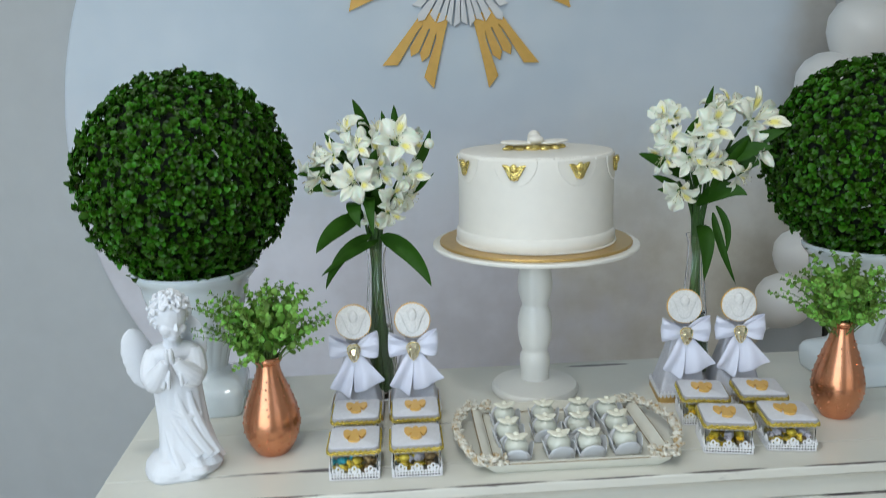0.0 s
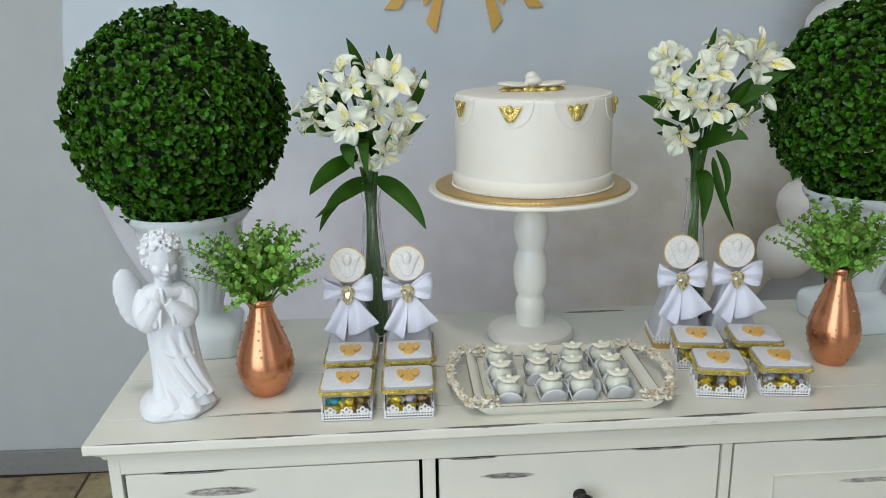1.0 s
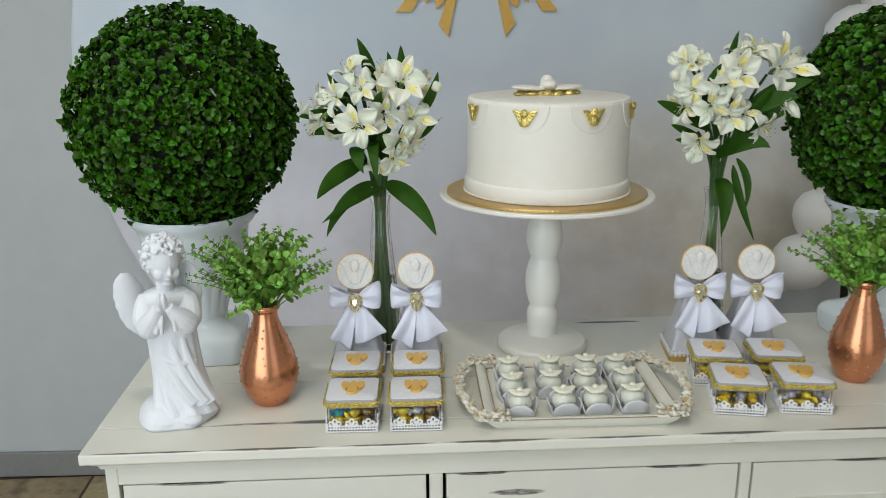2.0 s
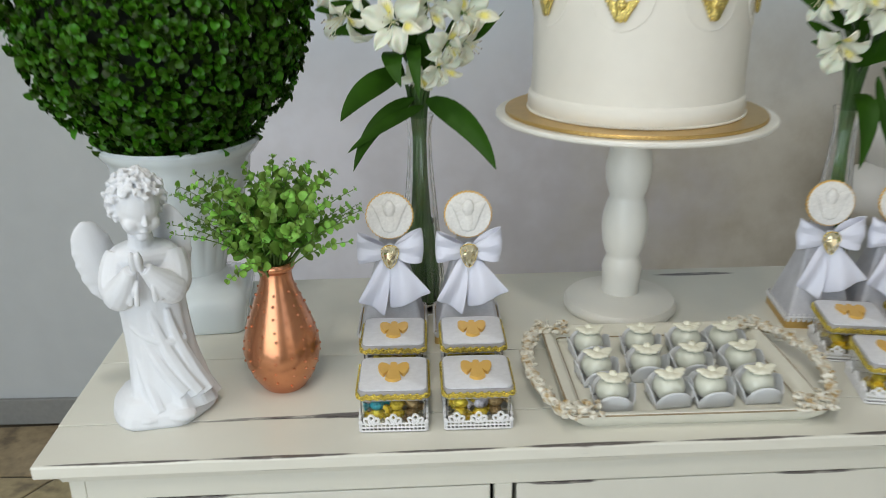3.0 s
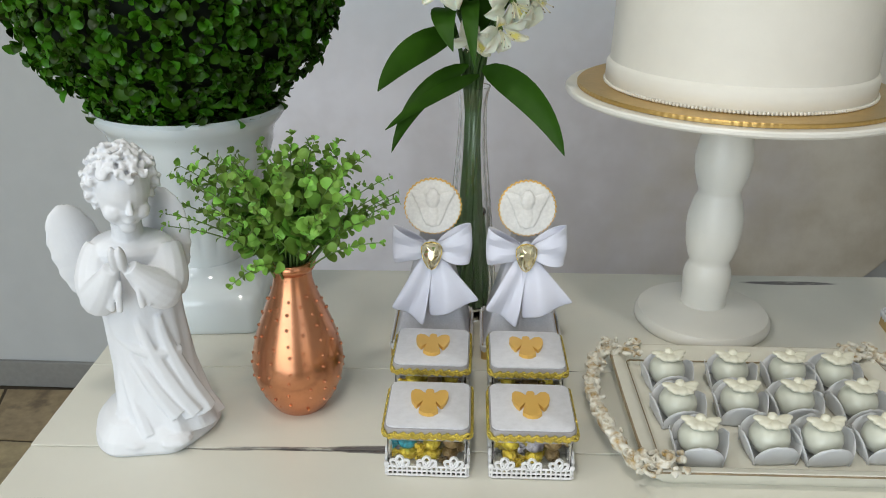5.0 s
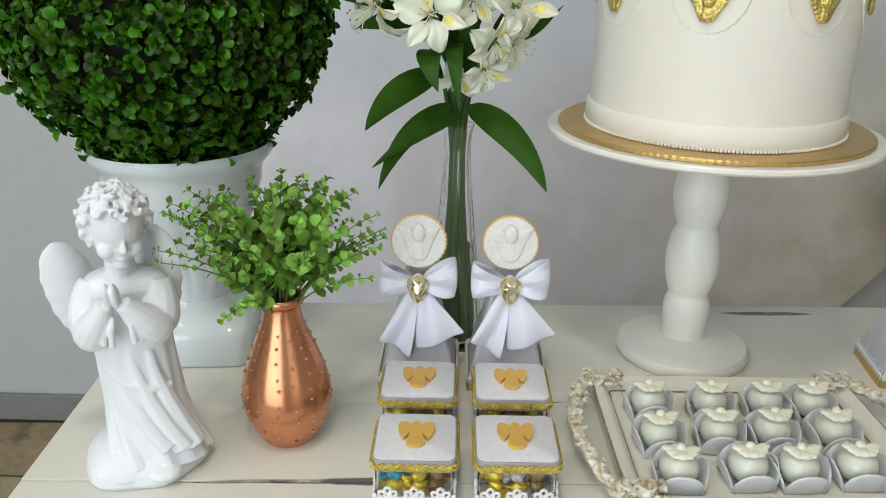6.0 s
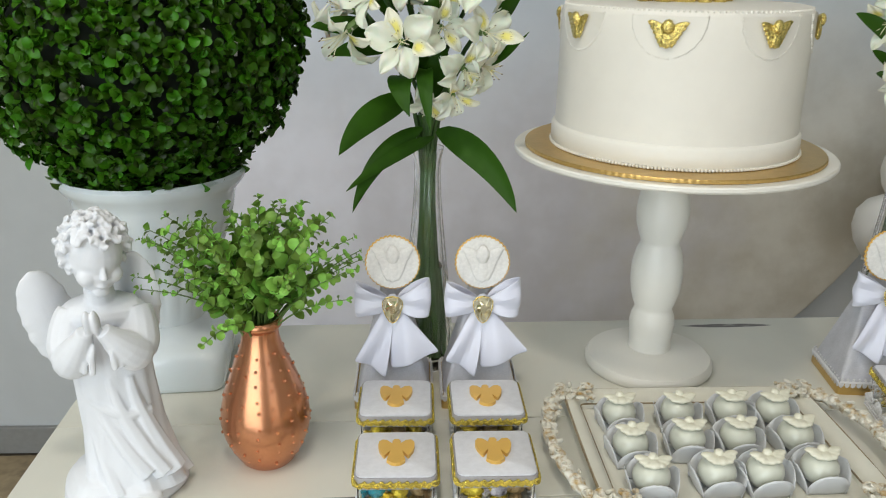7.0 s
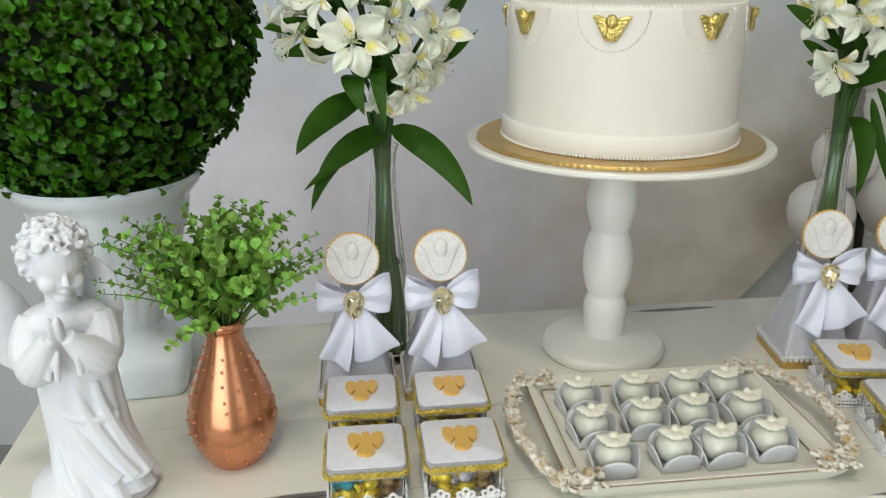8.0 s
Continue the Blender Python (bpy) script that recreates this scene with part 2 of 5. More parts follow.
def cloud_print():
    """Fabric printed with soft clouds: pale blue above, lilac grey and sand below."""
    m = bpy.data.materials.new("cloud_printed_fabric")
    m.use_nodes = True
    nt = m.node_tree
    b = nt.nodes["Principled BSDF"]
    b.inputs["Roughness"].default_value = 0.8
    co = nt.nodes.new("ShaderNodeTexCoord")
    sep = nt.nodes.new("ShaderNodeSeparateXYZ")
    shrink = nt.nodes.new("ShaderNodeMapping")
    shrink.inputs["Scale"].default_value = (0.545, 0.545, 0.545)
    nt.links.new(co.outputs["Object"], shrink.inputs[0])
    nt.links.new(shrink.outputs[0], sep.inputs[0])

    def noise_of(s, d):
        n = nt.nodes.new("ShaderNodeTexNoise")
        n.inputs["Scale"].default_value, n.inputs["Detail"].default_value, n.inputs["Roughness"].default_value = s, d, 0.6
        nt.links.new(shrink.outputs[0], n.inputs["Vector"])
        return n.outputs[0]

    def patchy(s, d):
        """Noise stretched to full contrast."""
        r = nt.nodes.new("ShaderNodeMapRange")
        r.interpolation_type = "SMOOTHSTEP"
        r.inputs[1].default_value, r.inputs[2].default_value = 0.33, 0.67
        nt.links.new(noise_of(s, d), r.inputs[0])
        return r.outputs[0]

    def blend(fac, a, c):
        x = nt.nodes.new("ShaderNodeMix")
        x.data_type = "RGBA"
        nt.links.new(fac, x.inputs[0])
        for s, v in ((6, a), (7, c)):
            if isinstance(v, tuple):
                x.inputs[s].default_value = (*v, 1)
            else:
                nt.links.new(v, x.inputs[s])
        return x.outputs[2]

    def spread(src, amount, other, lo, hi):
        """other + amount * (src - 0.5), mapped from lo..hi to 0..1."""
        k = nt.nodes.new("ShaderNodeMath")
        k.operation = "MULTIPLY_ADD"
        nt.links.new(src, k.inputs[0])
        k.inputs[1].default_value = amount
        nt.links.new(other, k.inputs[2])
        r = nt.nodes.new("ShaderNodeMapRange")
        r.interpolation_type = "SMOOTHSTEP"
        r.inputs[1].default_value, r.inputs[2].default_value = lo + amount / 2, hi + amount / 2
        nt.links.new(k.outputs[0], r.inputs[0])
        return r.outputs[0]
    low = blend(patchy(7, 4), (0.71, 0.70, 0.75), (0.82, 0.82, 0.89))
    sand = blend(patchy(9, 7), (0.63, 0.59, 0.50), (0.80, 0.775, 0.70))
    blue = blend(patchy(4, 3), (0.64, 0.735, 0.83), (0.72, 0.80, 0.88))
    taupe = blend(patchy(8, 5), (0.50, 0.475, 0.44), (0.60, 0.585, 0.55))
    ground = blend(spread(noise_of(4, 4), 0.7, sep.outputs[0], 0.0, 0.36), low, sand)
    upper = blend(spread(noise_of(5, 4), 0.12, sep.outputs[0], 0.49, 0.58), blue, taupe)
    nt.links.new(blend(spread(noise_of(2.5, 4), 0.25, sep.outputs[2], -0.22, 0.12), ground, upper), b.inputs["Base Color"])
    bp = nt.nodes.new("ShaderNodeBump")
    bp.inputs["Strength"].default_value, bp.inputs["Distance"].default_value = 0.08, 0.002
    nt.links.new(noise_of(500, 2), bp.inputs["Height"]), nt.links.new(bp.outputs[0], b.inputs["Normal"])
    return m


M_PRINT = cloud_print()


# ---- building helpers ----
def link(name, bm, material, smooth=True, bevel=0.0, segments=2):
    me = bpy.data.meshes.new(name)
    bmesh.ops.recalc_face_normals(bm, faces=bm.faces)
    bm.to_mesh(me)
    bm.free()
    me.materials.append(material)
    if smooth:
        me.polygons.foreach_set("use_smooth", [True] * len(me.polygons))
        me.set_sharp_from_angle(angle=radians(40))
    ob = new(name, me)
    if bevel:
        mod = ob.modifiers.new("bevel", "BEVEL")
        mod.width, mod.segments, mod.limit_method = bevel, segments, "ANGLE"
    return ob


def part(name, bm, material, parent, label="", smooth=True, bevel=0.0):
    ob = link(name, bm, material, smooth, bevel)
    ob.parent = parent
    return tagged(ob, label)


def fuse(bm, voxel, soften=2):
    """Overlapping shapes melted into one skin, as a bmesh."""
    me = bpy.data.meshes.new("lump")
    bm.to_mesh(me), bm.free()
    ob = new("lump", me)
    mod = ob.modifiers.new("fuse", "REMESH")
    mod.mode, mod.voxel_size = "VOXEL", voxel
    sm = ob.modifiers.new("soften", "SMOOTH")
    sm.factor, sm.iterations = 0.5, soften
    deps = bpy.context.evaluated_depsgraph_get()
    out = bpy.data.meshes.new_from_object(ob.evaluated_get(deps))
    res = bmesh.new()
    res.from_mesh(out)
    bpy.data.objects.remove(ob)
    bpy.data.meshes.remove(me), bpy.data.meshes.remove(out)
    return res


def twin(src, parent, m):
    """Another part on the same mesh."""
    ob = new(src.name.split(".")[0], src.data)
    ob.parent, ob.matrix_basis = parent, m
    return ob


def thing(name, label, category, m, group=""):
    ob = new(name)
    ob.empty_display_size = 0.02
    ob.matrix_basis = m
    return tagged(ob, label, category, group)


def B():
    return bmesh.new()


def box(bm, x0, x1, y0, y1, z0, z1):
    v = [bm.verts.new((x, y, z)) for x in (x0, x1) for y in (y0, y1) for z in (z0, z1)]
    for f in ((0, 1, 3, 2), (4, 6, 7, 5), (0, 4, 5, 1), (2, 3, 7, 6), (0, 2, 6, 4), (1, 5, 7, 3)):
        bm.faces.new([v[i] for i in f])
    return bm


def rings(bm, rows, close=True, cap=True):
    """Skins rows of points, each a closed ring of the same length."""
    vs = [[bm.verts.new(p) for p in row] for row in rows]
    n = len(vs[0])
    for a, b in zip(vs, vs[1:]):
        for i in range(n if close else n - 1):
            j = (i + 1) % n
            bm.faces.new((a[i], a[j], b[j], b[i]))
    if cap and close:
        bm.faces.new(list(reversed(vs[0]))), bm.faces.new(vs[-1])
    return bm


def lathe(bm, profile, seg=48, x=0, y=0, ripple=None):
    rows = []
    for r, z in profile:
        row = []
        for i in range(seg):
            a = 2 * math.pi * i / seg
            q = max(r, 1e-5) * (ripple(a, z) if ripple else 1.0)
            row.append((x + q * math.cos(a), y + q * math.sin(a), z))
        rows.append(row)
    return rings(bm, rows)


def blob(bm, c, r, seg=12, turn=None):
    """An ellipsoid; r a radius or three."""
    r = (r, r, r) if isinstance(r, (int, float)) else r
    m = Matrix.Translation(c) @ (turn.to_4x4() if turn else Matrix()) @ Matrix.Diagonal((*r, 1))
    bmesh.ops.create_uvsphere(bm, u_segments=seg, v_segments=max(4, seg // 2), radius=1, matrix=m)
    return bm


def tube(bm, pts, radius, seg=8):
    """A round tube along points; radius a number or one for each point."""
    pts = [Vector(p) for p in pts]
    rad = radius if isinstance(radius, (list, tuple)) else [radius] * len(pts)
    rows, side = [], None
    for i, p in enumerate(pts):
        d = (pts[min(i + 1, len(pts) - 1)] - pts[max(i - 1, 0)]).normalized()
        if side is None:
            side = d.orthogonal().normalized()
        side = (side - d * side.dot(d)).normalized()
        up = d.cross(side)
        rows.append([p + (side * math.cos(2 * math.pi * k / seg) + up * math.sin(2 * math.pi * k / seg)) * rad[i] for k in range(seg)])
    return rings(bm, rows)


def bez(p0, p1, p2, n=10):
    p0, p1, p2 = Vector(p0), Vector(p1), Vector(p2)
    return [p0 * (1 - s) ** 2 + p1 * 2 * s * (1 - s) + p2 * s * s for s in (k / (n - 1) for k in range(n))]


def blade(bm, p0, p1, p2, width, side, fold=0.25, n=12, thick=0.0005):
    """A long leaf along a curve, with a folded midrib."""
    pts = bez(p0, p1, p2, n)
    side = Vector(side).normalized()
    rows = []
    for i, p in enumerate(pts):
        s = i / (n - 1)
        w = width * 0.5 * (math.sin(math.pi * min(1, s ** 0.75 * 0.97 + 0.03)) ** 0.8 + 0.02)
        d = (pts[min(i + 1, n - 1)] - pts[max(i - 1, 0)]).normalized()
        e = (side - d * side.dot(d)).normalized()
        nrm = d.cross(e)
        wave = 0.06 * w * math.sin(9 * s)
        rows.append([p - e * w + nrm * (w * fold + wave), p - e * w * 0.5 + nrm * w * fold * 0.4, p, p + e * w * 0.5 + nrm * w * fold * 0.4, p + e * w + nrm * (w * fold - wave)])
    top = [r for r in rows]
    vs = [[bm.verts.new(q) for q in r] for r in top]
    lo = [[bm.verts.new(Vector(q) - Vector((0, 0, thick))) for q in r] for r in top]
    for g, flip in ((vs, False), (lo, True)):
        for a, b in zip(g, g[1:]):
            for i in range(4):
                f = (a[i], a[i + 1], b[i + 1], b[i])
                bm.faces.new(tuple(reversed(f)) if flip else f)
    for i in (0, 4):
        for k in range(n - 1):
            bm.faces.new((vs[k][i], vs[k + 1][i], lo[k + 1][i], lo[k][i]))
    return bm


def plate_shape(bm, outline, depth, axis="y"):
    """A flat board cut to an outline of (x, z) points, depth thick towards -y (or of (x, y) points towards +z)."""
    if axis == "y":
        a, b = [bm.verts.new((x, 0, z)) for x, z in outline], [bm.verts.new((x, -depth, z)) for x, z in outline]
    else:
        a, b = [bm.verts.new((x, z, 0)) for x, z in outline], [bm.verts.new((x, z, depth)) for x, z in outline]
    bm.faces.new(a), bm.faces.new(list(reversed(b)))
    for i in range(len(a)):
        j = (i + 1) % len(a)
        bm.faces.new((a[i], a[j], b[j], b[i]))
    return bm


def rounded(w, d, r, n=5):
    """Outline of a rounded rectangle, centred."""
    out = []
    for cx, cy, a0 in ((w / 2 - r, d / 2 - r, 0), (-w / 2 + r, d / 2 - r, 90), (-w / 2 + r, -d / 2 + r, 180), (w / 2 - r, -d / 2 + r, 270)):
        for k in range(n):
            a = radians(a0 + 90 * k / (n - 1))
            out.append((cx + r * math.cos(a), cy + r * math.sin(a)))
    return out


def rr_ring(w, d, r, z):
    return [(x, y, z) for x, y in rounded(w, d, r)]


def scuffed(name, marks, axis):
    """Cream paint rubbed through to grey wood in ragged streaks: marks of (x, other, half length, half width, strength)."""
    m = mat(name, (0.715, 0.71, 0.635), 0.34, var=0.06, scale=9, bump=0.12, bump_scale=60)
    nt = m.node_tree
    b = nt.nodes["Principled BSDF"]
    out = b.inputs["Base Color"].links[0].from_socket
    co = nt.nodes.new("ShaderNodeTexCoord")
    sep = nt.nodes.new("ShaderNodeSeparateXYZ")
    nt.links.new(co.outputs["Object"], sep.inputs[0])
    mp = nt.nodes.new("ShaderNodeMapping")
    mp.inputs["Scale"].default_value = (1, 4, 4)
    nt.links.new(co.outputs["Object"], mp.inputs[0])
    n = nt.nodes.new("ShaderNodeTexNoise")
    n.inputs["Scale"].default_value, n.inputs["Detail"].default_value, n.inputs["Roughness"].default_value = 45, 8, 0.7
    nt.links.new(mp.outputs[0], n.inputs["Vector"])

    def calc(op, a, c):
        k = nt.nodes.new("ShaderNodeMath")
        k.operation = op
        for i, v in enumerate((a, c)):
            if isinstance(v, (int, float)):
                k.inputs[i].default_value = v
            else:
                nt.links.new(v, k.inputs[i])
        return k.outputs[0]
    total = 0.0
    for x, o, hx, ho, strength in marks:
        dx = calc("DIVIDE", calc("SUBTRACT", sep.outputs[0], x), hx)
        do = calc("DIVIDE", calc("SUBTRACT", sep.outputs[1 if axis == "y" else 2], o), ho)
        d = calc("SQRT", calc("ADD", calc("MULTIPLY", dx, dx), calc("MULTIPLY", do, do)), 0.0)
        near = calc("MAXIMUM", calc("SUBTRACT", 1.0, d), 0.0)
        total = calc("MAXIMUM", calc("MULTIPLY", calc("MINIMUM", calc("MULTIPLY", near, 2.0), 1.0), strength), total)
    r = nt.nodes.new("ShaderNodeMapRange")
    r.inputs[1].default_value, r.inputs[2].default_value = 0.52, 0.78
    nt.links.new(calc("MULTIPLY", total, calc("ADD", n.outputs[0], 0.35)), r.inputs[0])
    mix = nt.nodes.new("ShaderNodeMix")
    mix.data_type = "RGBA"
    mix.inputs[7].default_value = (0.12, 0.105, 0.10, 1)
    nt.links.new(r.outputs[0], mix.inputs[0]), nt.links.new(out, mix.inputs[6])
    nt.links.new(mix.outputs[2], b.inputs["Base Color"])
    return m


M_TOP = scuffed("scuffed_cream_top", [(0.22, 0.0635, 0.12, 0.0046, 0.86), (0.275, 0.0640, 0.080, 0.0085, 0.93), (0.15, 0.0620, 0.05, 0.003, 0.8), (0.40, 0.182, 0.07, 0.0028, 0.85), (0.70, 0.3745, 0.085, 0.0075, 0.95),
                                      (0.08, 0.0022, 0.10, 0.0026, 0.95), (0.21, 0.0024, 0.10, 0.0032, 0.95), (0.35, 0.0022, 0.09, 0.0026, 0.9), (0.48, 0.0028, 0.10, 0.0040, 0.95), (0.62, 0.0022, 0.10, 0.0028, 0.9), (0.76, 0.0028, 0.08, 0.0042, 0.95), (0.93, 0.0024, 0.13, 0.0034, 0.95), (1.10, 0.0024, 0.08, 0.0036, 0.95)], "y")
M_FRONT = scuffed("scuffed_cream_front", [(0.505, 0.769, 0.055, 0.007, 0.86), (0.15, 0.768, 0.07, 0.010, 0.84), (0.98, 0.735, 0.08, 0.006, 0.8), (0.46, 0.796, 0.05, 0.003, 0.95), (0.70, 0.796, 0.06, 0.003, 0.9), (0.12, 0.796, 0.07, 0.003, 0.9), (0.95, 0.796, 0.09, 0.003, 0.9)], "z")

TOP = 0.85  # height of the sideboard

# ---- the room ----
X0, X1, Y0, Y1, Z0, H = -3.0, 3.2, -2.2, 1.663, -0.15, 2.75  # the floor lies a metre under the sideboard's top


def structure(name, bm, material, label, **kw):
    return tagged(link(name, bm, material, **kw), label, kind="structure")


floor = structure("floor", box(B(), X0 - 0.2, X1 + 0.2, Y0 - 3.2, Y1 + 0.2, Z0 - 0.1, Z0 - 0.004), M_GROUT, "brown irregular stone floor with dark joints", smooth=False)
structure("wall_north", box(B(), X0 - 0.2, X1 + 0.2, Y1, Y1 + 0.15, Z0 - 0.05, H), M_WALL, "plain matte grey painted wall", smooth=False)
structure("wall_west", box(B(), X0 - 0.15, X0, Y0, Y1, Z0 - 0.05, H), M_WALL, "plain matte grey painted wall", smooth=False)
structure("wall_east", box(B(), X1, X1 + 0.15, Y0, Y1, Z0 - 0.05, H), M_WALL, "plain matte grey painted wall", smooth=False)
ws = B()
for a in ((X0, -1.95, Z0 - 0.05, H), (-1.95, 0.25, 2.5, H), (0.25, 1.2, Z0 - 0.05, H), (1.2, 2.7, 2.5, H), (2.7, X1, Z0 - 0.05, H)):
    box(ws, a[0], a[1], Y0 - 0.15, Y0, a[2], a[3])
structure("wall_south", ws, M_WALL, "plain grey wall with two wide doorways", smooth=False)
structure("ceiling", box(B(), X0 - 0.2, X1 + 0.2, Y0 - 0.2, Y1 + 0.2, H, H + 0.1), M_CEIL, "plain white ceiling", smooth=False)
structure("baseboard", box(B(), X0, X1, Y1 - 0.015, Y1 - 0.0005, Z0, Z0 + 0.088), M_BASE, "grey stone baseboard along the wall", smooth=False, bevel=0.003)
for k, (a, b) in enumerate(((-1.95, 0.25), (1.2, 2.7))):
    bm = box(box(box(B(), a - 0.06, a, Y0 - 0.16, Y0 + 0.012, Z0, 2.56), b, b + 0.06, Y0 - 0.16, Y0 + 0.012, Z0, 2.56), a, b, Y0 - 0.16, Y0 + 0.012, 2.5, 2.56)
    structure("door_%d" % (k + 1), bm, M_FRAME, "wide open doorway with a white painted frame", smooth=False)

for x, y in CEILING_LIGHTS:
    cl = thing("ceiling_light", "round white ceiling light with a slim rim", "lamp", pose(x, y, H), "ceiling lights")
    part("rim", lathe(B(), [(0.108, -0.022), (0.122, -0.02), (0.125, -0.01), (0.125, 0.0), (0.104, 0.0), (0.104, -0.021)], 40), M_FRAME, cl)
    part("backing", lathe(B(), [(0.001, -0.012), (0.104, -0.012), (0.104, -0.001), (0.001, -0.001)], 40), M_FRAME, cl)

# round backdrop panel that leans on the wall, on two short feet
PX, PY, PZ, PR = 0.569, 1.60, 1.137, 1.177
panel = thing("round_backdrop_panel", "round fabric backdrop panel with a soft cloud print", "backdrop", pose(PX, PY, PZ))
bm = B()
rows = []
for r, y in ((0.0005, -0.0), (0.5, -0.0), (PR - 0.012, -0.0), (PR - 0.004, 0.004), (PR, 0.012), (PR - 0.004, 0.024), (PR - 0.012, 0.028), (0.0005, 0.028)):
    rows.append([(r * math.cos(2 * math.pi * i / 160), y, r * math.sin(2 * math.pi * i / 160)) for i in range(160)])
rings(bm, rows)
part("printed_cover", bm, M_PRINT, panel)
for x in (-0.5, 0.5):
    part("foot", tube(B(), [(x, 0.042, -0.6), (x, 0.042, Z0 - PZ + 0.012), (x, -0.16, Z0 - PZ + 0.012)], 0.012), M_KNOB, panel, "thin dark metal foot")


# winged star emblem in front of the panel
def fan(bm, cx, cz, a0, a1, r0, lengths, gap, depth):
    """Feathers of a fan between two angles, joined at the root."""
    n = len(lengths)
    outline = []
    for k, ln in enumerate(lengths):
        b0, b1 = a0 + (a1 - a0) * k / n, a0 + (a1 - a0) * (k + 1) / n
        g = (b1 - b0) * gap
        mid = {0: b0 + g * 0.5, n - 1: b1 - g * 0.5}.get(k, (b0 + b1) / 2)
        for ang, rad in ((b0 + g, r0 + 0.35 * (ln - r0)), (b0 + g * 0.7, ln * 0.93), (mid, ln), (b1 - g * 0.7, ln * 0.93), (b1 - g, r0 + 0.35 * (ln - r0))):
            outline.append((cx + rad * math.cos(radians(ang)), cz + rad * math.sin(radians(ang))))
    for ang in (a1, (a0 + a1) / 2, a0):
        outline.append((cx + r0 * math.cos(radians(ang)), cz + r0 * math.sin(radians(ang))))
    return plate_shape(bm, outline, depth)


emblem = thing("wall_emblem", "gold and white painted board emblem with feathered rays", "decoration", pose(0.562, PY - 0.003, 1.632))
for a0, a1, ln in ((-129, -102.5, (0.370, 0.303, 0.303, 0.368)), (-77.5, -51, (0.368, 0.303, 0.303, 0.370)), (-186, -157, (0.331, 0.294, 0.294, 0.349)), (-23, 6, (0.349, 0.294, 0.294, 0.331))):
    part("gold_ray", fan(B(), 0, 0, a0, a1, 0.156, ln, 0.1, 0.010), M_GOLDWOOD, emblem, "gold painted feathered ray", smooth=False)
for a0, a1 in ((-140, -113), (-112.5, -98), (-97, -83), (-82, -67.5), (-67, -40)):
    part("white_ray", fan(B(), 0, 0, a0, a1, 0.022, (0.184, 0.206, 0.184) if a1 - a0 > 20 else (0.184, 0.18), 0.13, 0.016), M_DOVE, emblem, "white painted feathered ray", smooth=False)
part("boss", lathe(B(), [(0.001, -0.0), (0.092, 0.0), (0.088, 0.015), (0.055, 0.024), (0.001, 0.026)], 40), M_DOVE, emblem).matrix_basis = pose(0, 0, 0, 90)

# balloons hung by the wall
for x, z, r in ((1.680, 1.408, 0.102), (1.588, 1.262, 0.092), (1.545, 0.768, 0.080), (1.503, 0.628, 0.085), (1.722, 1.209, 0.11), (1.7, 0.89, 0.11), (1.722, 0.681, 0.121), (1.645, 1.044, 0.11)):
    bl = thing("balloon", "round white latex balloon in a garland", "balloon", pose(x, 1.43, z, 20, 15), "balloon garland")
    part("skin", lathe(B(), [(0.001, -1.18 * r), (0.12 * r, -1.12 * r), (0.3 * r, -0.98 * r), (0.62 * r, -0.72 * r), (0.88 * r, -0.36 * r), (r, 0.05 * r), (0.93 * r, 0.42 * r), (0.7 * r, 0.74 * r), (0.4 * r, 0.93 * r), (0.001, r)], 32), M_BALLOON, bl)
    part("knot", blob(B(), (0, 0, -1.2 * r), 0.07 * r, 8), M_BALLOON, bl)
tagged(link("garland_wire", tube(B(), [(1.74, 1.56, Z0), (1.72, 1.56, 0.4), (1.69, 1.56, 0.9), (1.74, 1.56, 1.5)], 0.012), M_KNOB), "thin dark upright wire behind the balloons", "wire")

# ---- sideboard ----
side = thing("sideboard", "cream distressed painted wooden sideboard with drawers and worn edges", "sideboard", pose(0.004, -0.001, 0, 0, 0, 1.6))
W, D = 1.18, 0.394
for y0, y1 in ((0.0, 0.0632), (0.0638, 0.1818), (0.1824, D)):
    part("plank", box(B(), 0.0, W, y0, y1, TOP - 0.013, TOP), M_TOP, side, smooth=False, bevel=0.0018 if y0 == 0 else 0.0007)
rows = []
for x0, y0, z in ((0.006, 0.006, TOP - 0.0131), (0.009, 0.008, TOP - 0.017), (0.016, 0.013, TOP - 0.021), (0.018, 0.0145, TOP - 0.026)):
    rows.append([(x0, y0, z), (W - x0, y0, z), (W - x0, D - 0.01, z), (x0, D - 0.01, z)])
part("moulding", rings(B(), rows), M_CREAM, side, smooth=False)
part("side_panel", box(B(), 0.02, 0.034, 0.0205, D - 0.01, Z0 + 0.08, TOP - 0.0262), M_CREAM, side, smooth=False, bevel=0.001)
part("side_panel", box(B(), W - 0.034, W - 0.02, 0.0205, D - 0.01, Z0 + 0.08, TOP - 0.0262), M_CREAM, side, smooth=False, bevel=0.001)
part("top_rail", box(B(), 0.034, W - 0.034, 0.0205, 0.04, 0.799, TOP - 0.0262), M_CREAM, side, smooth=False, bevel=0.001)
part("lower_rail", box(B(), 0.034, W - 0.034, 0.0205, 0.04, 0.63, 0.655), M_CREAM, side, smooth=False, bevel=0.001)
part("base_panel", box(B(), 0.034, W - 0.034, 0.024, 0.04, Z0 + 0.08, 0.63), M_CREAM, side, smooth=False, bevel=0.001)
part("back_panel", box(B(), 0.034, W - 0.034, D - 0.025, D - 0.012, Z0 + 0.08, TOP - 0.0262), M_GAP_SHADE, side, smooth=False)
# added dark sheet behind the drawers that paints the shade in their gaps
part("inner_panel", box(B(), 0.034, W - 0.034, 0.055, 0.062, 0.655, 0.8), M_GAP_SHADE, side, smooth=False)
